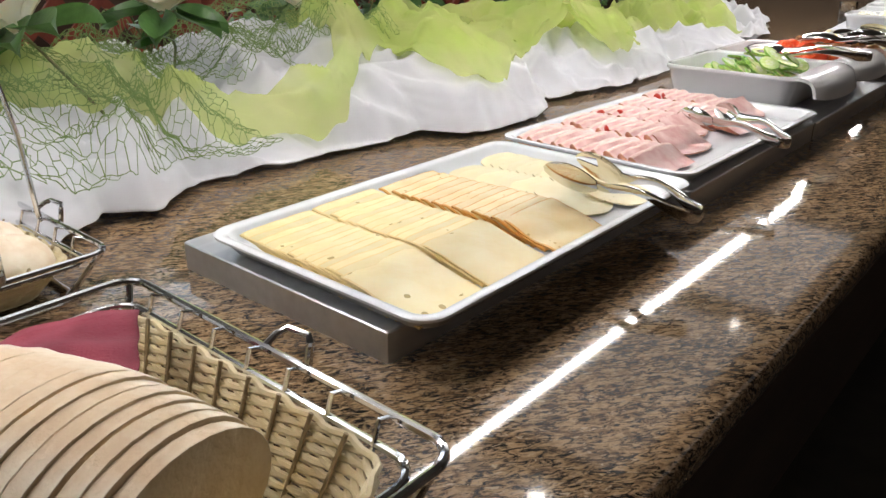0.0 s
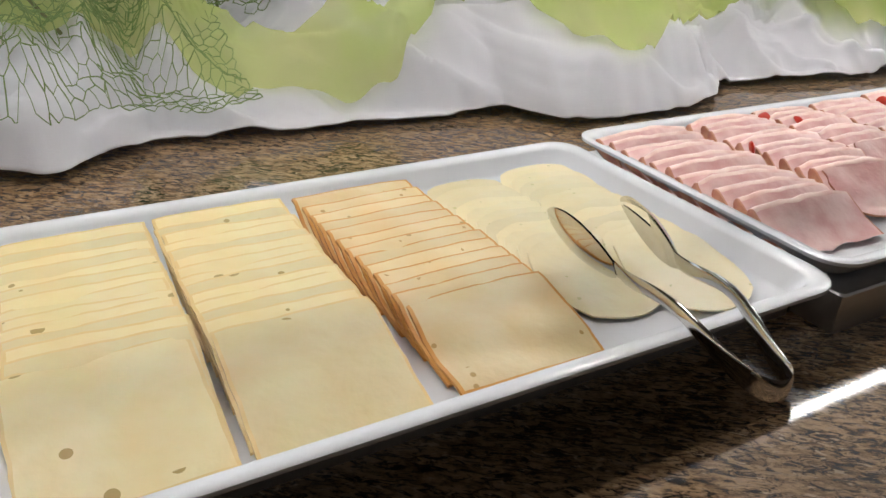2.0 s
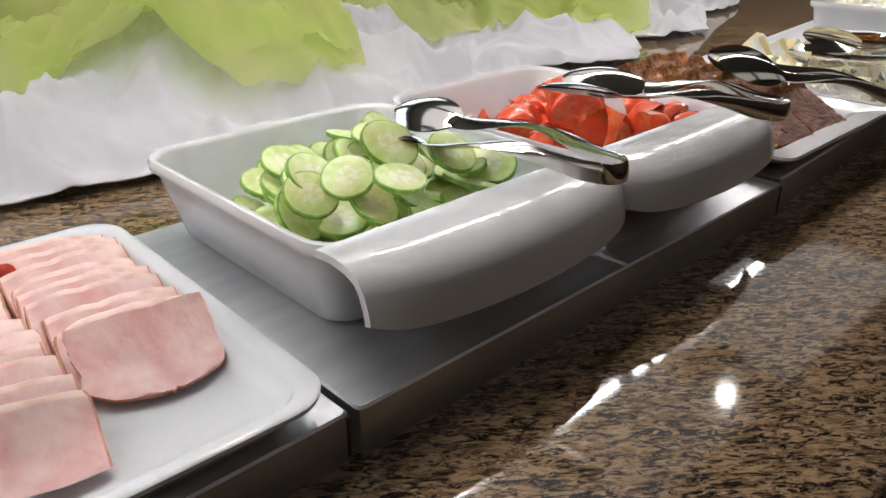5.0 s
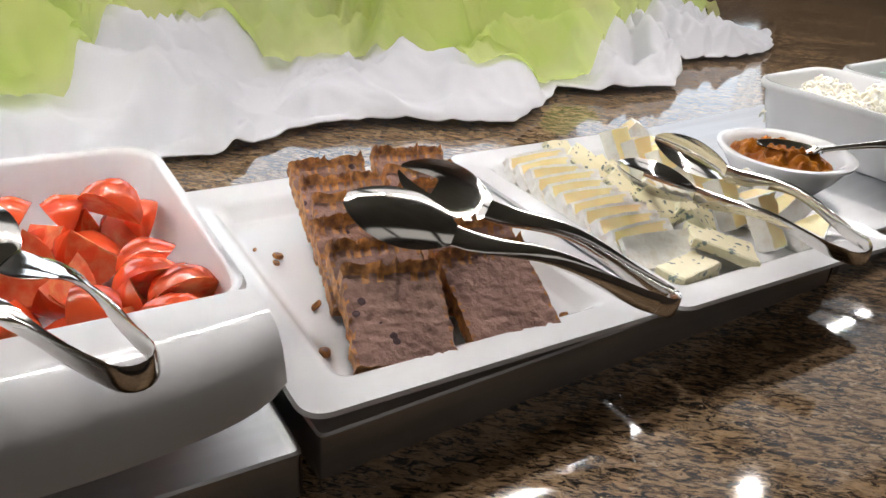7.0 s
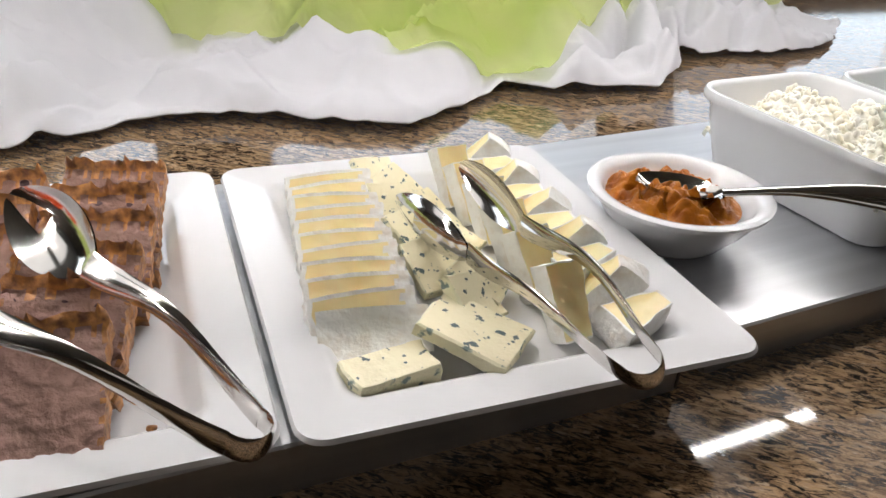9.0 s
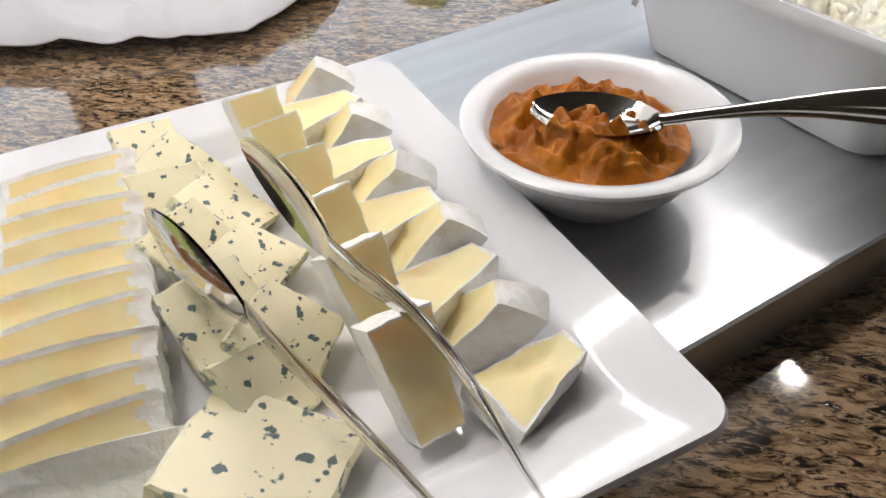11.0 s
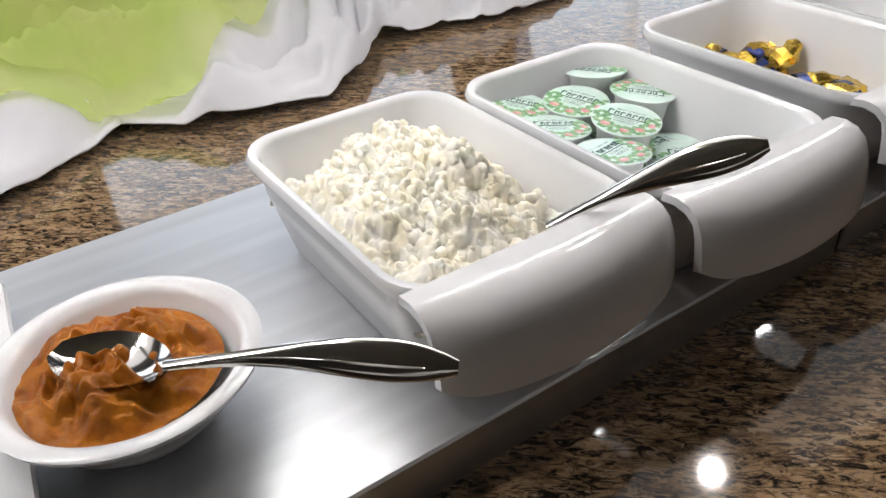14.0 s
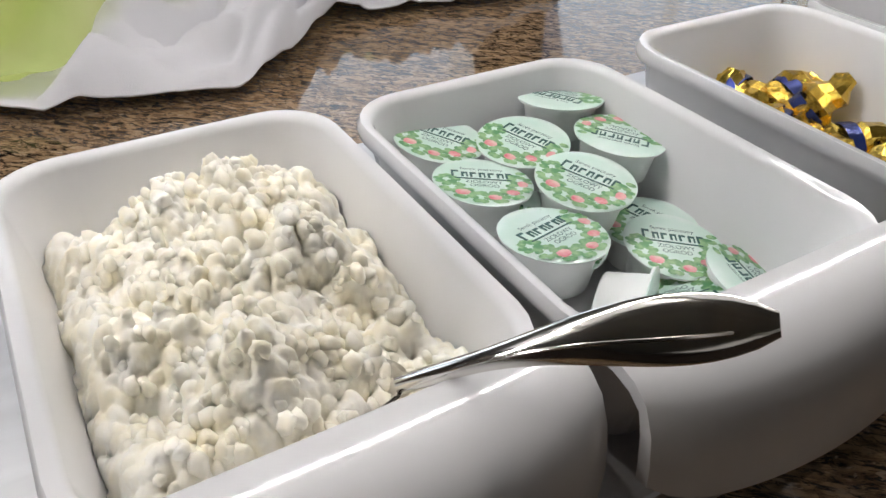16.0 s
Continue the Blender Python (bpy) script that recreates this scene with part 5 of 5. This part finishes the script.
solo("vegetable_spread", mound(0.054, 0.013, 0.034, 6.0, 0.02, 110), SPREAD, pose(-0.008, 2.219, TOP), "coarse orange-brown vegetable spread in the bowl", "spread", sharp=0)
spoon((0.002, 2.217, 1.002), (0.03, 2.246, 1.002), (0.121, 2.352, 1.022), "steel spoon resting in the orange spread")

# ---------------------------------------------------------------- cottage cheese


def curds(w, d, seed, nx=230, ny=160):
    """A heap of moist curds: many soft round grains melting into one lumpy surface."""
    g = np.random.RandomState(seed)
    xs, ys = np.linspace(-w / 2, w / 2, nx), np.linspace(-d / 2, d / 2, ny)
    X, Y = np.meshgrid(xs, ys, indexing="ij")

    clumps = [(g.uniform(-w / 2, w / 2), g.uniform(-d / 2, d / 2), g.uniform(0.008, 0.017), g.uniform(-0.011, 0.01)) for _ in range(64)]

    def heap(x, y):
        h = 0.054 + 0.022 * np.exp(-(((x + 0.035) / 0.045) ** 2) - ((y - 0.006) / 0.04) ** 2) + 0.014 * np.exp(-(((x - 0.045) / 0.03) ** 2) - ((y + 0.015) / 0.032) ** 2)
        h = h + 0.006 * np.sin(x * 90 + 2 * np.sin(y * 70)) * np.cos(y * 85 + seed)
        for kx, ky, kr, kh in clumps:
            h = h + kh * np.exp(-((((x - kx) ** 2 + (y - ky) ** 2) / kr**2) ** 1.5))
        side = np.maximum(np.abs(x) / (w / 2), np.abs(y) / (d / 2))
        return h - 0.02 * np.clip((side - 0.78) / 0.22, 0, 1) ** 1.5

    base = heap(X, Y)
    Z = base - 0.004
    for _ in range(2600):
        cx, cy = g.uniform(-w / 2, w / 2), g.uniform(-d / 2, d / 2)
        r, e, a = g.uniform(0.0022, 0.0046), g.uniform(0.65, 1.5), g.uniform(0, 3.14)
        i0, i1 = np.searchsorted(xs, [cx - 0.008, cx + 0.008])
        j0, j1 = np.searchsorted(ys, [cy - 0.008, cy + 0.008])
        dx, dy = X[i0:i1, j0:j1] - cx, Y[i0:i1, j0:j1] - cy
        p, q = dx * np.cos(a) + dy * np.sin(a), -dx * np.sin(a) + dy * np.cos(a)
        dd = (p / (r * e)) ** 2 + (q / (r / e**0.5)) ** 2
        top = float(heap(np.array(cx), np.array(cy))) + g.uniform(-0.5, 0.9) * r
        bump = top + r * 1.35 * np.sqrt(np.clip(1 - dd, 0, 1)) - 0.8 * r
        cur = Z[i0:i1, j0:j1]
        Z[i0:i1, j0:j1] = np.where(dd < 1, np.maximum(cur, bump), cur)
    S = (Z + np.roll(Z, 1, 0) + np.roll(Z, -1, 0) + np.roll(Z, 1, 1) + np.roll(Z, -1, 1)) / 5
    S = 0.3 * S + 0.7 * Z
    verts = [Vector((X[i, j], Y[i, j], S[i, j])) for i in range(nx) for j in range(ny)]
    faces = [(i * ny + j, (i + 1) * ny + j, (i + 1) * ny + j + 1, i * ny + j + 1) for i in range(nx - 1) for j in range(ny - 1)]
    ico = bmesh.new()
    bmesh.ops.create_icosphere(ico, subdivisions=2, radius=1.0)
    ico.verts.index_update()
    iv, jf = [v.co.copy() for v in ico.verts], [[v.index for v in f.verts] for f in ico.faces]
    ico.free()
    geos = [(verts, faces)]
    for k in range(420):
        i, j = g.randint(18, nx - 18), g.randint(18, ny - 18)
        r, o = g.uniform(0.0018, 0.0042), g.uniform(0, 50)
        c = verts[i * ny + j] + Vector((0, 0, g.uniform(-0.35, 0.5) * r))
        rot = Euler((g.uniform(0, 6), g.uniform(0, 6), 0)).to_matrix()
        geos.append(([c + rot @ Vector((p.x * r * 1.25, p.y * r, p.z * r * 0.8)) * (1 + 0.5 * fbm(p.x * 1.2 + o, p.y * 1.2, p.z * 1.2)) for p in iv], jf))
    return join(*geos)[:2]


solo("cottage_cheese", curds(0.2, 0.138, 4), CURD, COT, "heap of moist white cottage cheese curds", "cottage cheese", "", "stuff", sharp=0)
spoon((0.022, 2.441, 1.0), (0.042, 2.46, 1.017), (0.118, 2.536, 1.079), "steel spoon stuck in the cottage cheese", 0.0102)

# ---------------------------------------------------------------- cheese tubs
tub0 = thing("cheese_tub", pose(0, 0, -5), "small white tub with a green printed foil lid", "cheese tub", "cheese tubs")
part("cup", loft([circle(r, z, 32) for r, z in ((0.0185, 0.0), (0.0195, 0.0008), (0.0225, 0.0205), (0.0262, 0.021), (0.0262, 0.022))]), TUB, tub0, sharp=35)
lid = part("lid", loft([circle(0.0264, 0.0221, 36), circle(0.0268, 0.0226, 36), circle(0.0255, 0.0231, 36), circle(0.02, 0.0234, 36)]), LID, tub0, "pale green printed foil lid", sharp=60)


def blob(cx, cy, rx, ry, z, seed, n=14):
    ring = [Vector((cx + rx * math.cos(a) * (1 + 0.35 * fbm(math.cos(a) * 2, math.sin(a) * 2, seed)), cy + ry * math.sin(a) * (1 + 0.35 * fbm(math.sin(a) * 2, seed)), z)) for a in [2 * math.pi * k / n for k in range(n)]]
    return ring, [tuple(range(n))]


leaves_ = []
for k in range(60):
    a = radians(170 + 215 * k / 59)
    rr = 0.0192 + 0.0048 * math.sin(k * 2.7)
    leaves_.append(blob(rr * math.cos(a), rr * math.sin(a), 0.0028, 0.002, 0.02352 + 0.00002 * (k % 5), k * 1.3, 8))
part("leaf_band", join(*leaves_)[:2], LEAF_PRINT, lid, "printed herb leaves", smooth=False)
part("radish_mark", join(blob(-0.012, -0.015, 0.004, 0.0028, 0.0238, 2.0), blob(0.004, -0.019, 0.0036, 0.0026, 0.0238, 5.0), blob(0.014, -0.013, 0.0034, 0.0028, 0.0238, 7.0), blob(0.0205, -0.003, 0.0028, 0.0034, 0.0238, 9.0))[:2], PINK_PRINT, lid, "printed pink radishes", smooth=False)
bars = []
for k, (x0, w, h) in enumerate(((-0.0165, 0.0045, 0.0066), (-0.0112, 0.004, 0.005), (-0.0066, 0.004, 0.005), (-0.0018, 0.004, 0.005), (0.003, 0.004, 0.005), (0.0078, 0.0042, 0.005), (0.0125, 0.004, 0.0056))):
    bars.append(box(x0, x0 + 0.0012, 0.003, 0.003 + h, 0.0235, 0.02375))
    bars.append(box(x0 + 0.0012, x0 + w - 0.0006, 0.003 + h - 0.0013, 0.003 + h, 0.0235, 0.02375))
    if k % 2:
        bars.append(box(x0 + w - 0.0014, x0 + w - 0.0006, 0.003, 0.003 + h - 0.0013, 0.0235, 0.02375))
bars.append(box(-0.015, 0.015, 0.0005, 0.0013, 0.0235, 0.02375))
part("name_mark", join(*bars)[:2], INK, lid, "dark green lettering mark", smooth=False)


def text_geo(words, size):
    cu = bpy.data.curves.new("words", "FONT")
    cu.body, cu.size, cu.align_x = words, size, "CENTER"
    ob = new("words", cu)
    me = ob.to_mesh()
    geo = [v.co.copy() for v in me.vertices], [tuple(p.vertices) for p in me.polygons]
    ob.to_mesh_clear()
    bpy.data.objects.remove(ob)
    return geo


for words, y, size in (("Serek pieczony", 0.0105, 0.0038), ("ZIOŁOWY", -0.0042, 0.0042), ("OGRÓD", -0.0082, 0.0042)):
    v, f = text_geo(words, size)
    part("flavour_text", ([p + Vector((0, y, 0.0238)) for p in v], f), INK, lid, "small green lettering", smooth=False)

TUBS = ((-0.139, 2.556, 1.005, -2, 8, -16), (-0.117, 2.602, 1.005, 4, 3, -34), (-0.143, 2.643, 1.012, 6, 4, 150), (-0.095, 2.651, 1.008, 3, -4, 166), (-0.086, 2.558, 1.004, -4, 5, 8), (-0.064, 2.607, 1.007, 2, 5, -28), (-0.027, 2.565, 1.006, -2, 6, 50), (-0.024, 2.637, 0.983, 3, 6, 2), (0.013, 2.65, 0.983, 18, -10, 120), (0.016, 2.62, 0.98, 12, 12, 200))
for x, y, z, rx, ry, rz in TUBS:
    copy_thing(tub0, Matrix.Translation((x, y, z - 0.0234)) @ pose(0, 0, 0, rx, ry, rz + 60))
copy_thing(tub0, pose(0.002, 2.575, 0.978, 86, 10, 130))
for x, y, rz in ((-0.1, 2.575, 10), (-0.1, 2.63, 70), (-0.05, 2.585, 200), (-0.045, 2.64, 20)):
    copy_thing(tub0, pose(x, y, 0.958, 0, 0, rz))
for o in (*tub0.children_recursive, tub0):
    bpy.data.objects.remove(o)

# ---------------------------------------------------------------- butter in gold foil


def foil_pack(seed):
    def at(u, v):
        s, a = 2 * u - 1, 2 * math.pi * v
        pinch = 1 - 0.75 * abs(s) ** 2.2
        r = 0.01 * pinch
        k = 1 + 0.75 * fbm(s * 5, math.cos(a) * 2.4, seed + 2.4 * math.sin(a))
        flat_ = 1 + 0.9 * max(0, abs(s) - 0.6) / 0.4
        return Vector((s * 0.027, r * math.cos(a) * k * flat_ * 1.2, r * math.sin(a) * k * 0.9))

    return grid(at, 11, 11)


for k, (x, y, rz, ry) in enumerate(((-0.168, 2.815, 20, 12), (-0.15, 2.852, 80, -30), (-0.122, 2.838, 60, -48), (-0.11, 2.8, 30, 6), (-0.075, 2.826, 65, -8), (-0.045, 2.84, 100, 5))):
    b = thing("butter_portion", pose(x, y, 0.975, 0, ry, rz) @ Matrix.Diagonal((1.3, 1.45, 1.35, 1)), "butter portion wrapped in gold foil", "butter portion", "gold butter portions")
    part("wrapper", foil_pack(k * 2.3), GOLD, b, sharp=8)
    part("label_band", [v for v in (loft([[Vector((xx, 0.0122 * math.cos(q), 0.0094 * math.sin(q))) for q in [2 * math.pi * i / 14 for i in range(14)]] for xx in (-0.004, 0.003)], False, False))], NAVY, b, "navy blue band")

# drinking glass standing on the counter behind the dishes
gl = thing("drinking_glass", pose(-0.32, 3.06, COUNTER), "clear empty drinking glass on the granite", "glass")
part("glass_body", loft([circle(r, z, 32) for r, z in ((0.026, 0.0), (0.027, 0.001), (0.034, 0.09), (0.0335, 0.0905), (0.0325, 0.09), (0.026, 0.008), (0.02, 0.007))]), GLASS, gl, sharp=50)

# ---------------------------------------------------------------- bread baskets


def wicker_basket(m, w, d, h, label):
    b = thing("bread_basket", m, label, "basket", "wicker bread baskets")
    levels = 17
    for k in range(levels):
        z = 0.006 + (h - 0.012) * k / (levels - 1)
        grow = 0.86 + 0.14 * k / (levels - 1)
        path = []
        ring = rrect(w * grow, d * grow, 0.04, z, n=7)
        total = 0.0
        for i, p in enumerate(ring):
            q = ring[(i + 1) % len(ring)]
            steps = max(1, int((q - p).length / 0.007))
            for s in range(steps):
                c = p.lerp(q, s / steps)
                out_ = Vector((c.x, c.y, 0)).normalized()
                path.append(c + out_ * 0.0022 * math.sin(total / 0.016 * math.pi + math.pi * (k % 2)))
                total += (q - p).length / steps
        part("strand", tube(path, 0.0027, 6, True), WICKER, b)
    ring = rrect(w * 0.86, d * 0.86, 0.036, 0.002, n=4)
    part("base", (ring, [tuple(range(len(ring)))]), WICKER, b)
    for sx, sy, n_ in ((0, 1, 8), (0, -1, 8), (1, 0, 8), (-1, 0, 8)):
        for k in range(n_):
            t = (k + 0.5) / n_ - 0.5
            lo_, hi_ = 0.86, 1.0
            p = Vector((sx * w / 2 * lo_ if sx else t * (w - 0.06) * lo_, sy * d / 2 * lo_ if sy else t * (d - 0.06) * lo_, 0.003))
            q = Vector((sx * w / 2 if sx else t * (w - 0.06), sy * d / 2 if sy else t * (d - 0.06), h))
            inward = Vector((-sx, -sy, 0)) * 0.003
            part("stake", tube([p + inward, q + inward], 0.0018, 5), STAKE, b)
    return b


def wire_rack(m, w, d, h, label):
    """Chrome wire frame round a basket: two rims, feet and a small handle."""
    r = thing("wire_rack", m, label, "rack", "chrome wire racks")

    def rim(w_, d_, z, rad, nm):
        part(nm, tube(rrect(w_, d_, 0.022, z, n=6), rad, 8, True), WIRE, r)

    rim(w, d, h, 0.0034, "outer_rim")
    rim(w - 0.032, d - 0.032, h - 0.012, 0.003, "inner_rim")
    rim(w - 0.06, d - 0.06, 0.004, 0.003, "foot_rim")
    for sx in (-1, 1):
        for sy in (-1, 1):
            part("leg", tube([(sx * (w / 2 - 0.006), sy * (d / 2 - 0.006), h), (sx * (w / 2 - 0.035), sy * (d / 2 - 0.035), 0.004)], 0.003), WIRE, r)
    for k in range(7):
        y = -d / 2 + 0.008
        for sy in (-1, 1):
            x = (k - 3) * w / 8.5
            part("clip", tube([(x, sy * (d / 2), h), (x, sy * (d / 2 - 0.012), h + 0.004), (x, sy * (d / 2 - 0.019), h - 0.016)], 0.0018, 6), WIRE, r)
    part("handle", tube([(0.0, d / 2, h), (0.0, d / 2 + 0.012, h + 0.006), (0.004, d / 2 + 0.02, h + 0.009), (0.024, d / 2 + 0.022, h + 0.009), (0.028, d / 2 + 0.02, h + 0.006), (0.028, d / 2 + 0.016, h - 0.016)], 0.003), WIRE, r)
    return r


BH = 1.0 - COUNTER
wire_rack(pose(0.132, -0.335, COUNTER), 0.368, 0.39, BH, "chrome wire rack holding a wicker bread basket")
wicker_basket(pose(0.132, -0.335, COUNTER + 0.004), 0.322, 0.344, BH - 0.01, "pale woven wicker basket with a sliced loaf")


def loaf_slice(seed, r):
    pts = []
    for k in range(30):
        a = 2 * math.pi * k / 30
        y, z = math.cos(a), math.sin(a)
        flat_ = max(z, -0.55)
        pts.append((y * r * (1.0 + 0.03 * fbm(y * 2, seed)), flat_ * r * 0.68 * (1 + 0.04 * fbm(z * 2, seed))))
    rings = [[Vector((x, y * k, z * k)) for y, z in pts] for x, k in ((-0.0063, 0.99), (-0.006, 1.0), (0.006, 1.0), (0.0063, 0.99))]
    v, f = loft(rings)
    n = 30
    return v, f, [1] * (3 * n) + [0, 0]


for k in range(16):
    t = k / 15
    r = 0.076 * math.sin(math.pi * (0.2 + 0.6 * t)) ** 0.25 + rng.uniform(-0.0008, 0.0008)
    solo("bread_slice", loaf_slice(k * 1.9, r), [CRUMB, CRUST], pose(0.04 + 0.0127 * k, -0.32 + 0.05 * t, COUNTER + 0.05 + 0.45 * r * 0.68, 0, rng.uniform(-1.2, 1.2), 14 + rng.uniform(-0.8, 0.8)), "slice of a pale floury bread loaf", "bread slice", "sliced loaf")


def napkin(u, v):
    return Vector(((u - 0.5) * 0.17, (v - 0.5) * 0.13, 0.035 * math.sin(math.pi * u) * (1 - 0.4 * v) + 0.008 * fbm(u * 4, v * 4, 3.0)))


solo("napkin", slab(napkin, 20, 16, 0.0012)[:2], NAPKIN, pose(0.055, -0.285, COUNTER + 0.072, 0, -18, 60), "folded burgundy cloth napkin in the bread basket", "napkin", sharp=0)

wire_rack(pose(-0.37, -0.272, COUNTER), 0.36, 0.36, 0.055, "low chrome wire rack holding bread rolls")
wicker_basket(pose(-0.37, -0.272, COUNTER + 0.004), 0.31, 0.31, 0.045, "low woven wicker basket of bread rolls")


def bread_roll(seed):
    def at(u, v):
        a, b_ = 2 * math.pi * u, math.pi * v
        k = 1 + 0.09 * fbm(math.cos(a) * 1.5, math.sin(a) * 1.5, seed + v)
        return Vector((0.047 * math.sin(b_) * math.cos(a) * k, 0.036 * math.sin(b_) * math.sin(a) * k, 0.03 * math.cos(b_) * k))

    return grid(at, 24, 14)


for k, (x, y, z, rz) in enumerate(((-0.272, -0.16, 0.955, 20), (-0.34, -0.165, 0.955, 70), (-0.3, -0.235, 0.956, 120), (-0.42, -0.2, 0.955, 10), (-0.37, -0.27, 0.955, 50), (-0.3, -0.33, 0.956, 90))):
    solo("bread_roll", bread_roll(k * 3.1), CRUST, pose(x, y, z, 0, 0, rz), "floury golden bread roll in the basket", "bread roll", "bread rolls", sharp=0)
hood = thing("wire_cover", pose(-0.37, -0.272, COUNTER + 0.055), "clear cover with a chrome wire frame over the rolls", "cover")
for x in (-0.14, 0.04):
    part("wire_bow", tube([(x, 0.17, 0.0), (x, 0.165, 0.1), (x, 0.15, 0.2), (x, 0.12, 0.225), (x, -0.1, 0.23), (x, -0.15, 0.2), (x, -0.17, 0.0)], 0.003), WIRE, hood)
part("cross_wire", tube([(-0.14, 0.12, 0.225), (0.04, 0.12, 0.225)], 0.003), WIRE, hood)
tongs((-0.17, -0.21, 0.985), (-0.33, -0.22, 0.99), (-0.32, -0.175, 0.99), ("spoon", "spoon"), "polished steel tongs lying over the bread rolls")
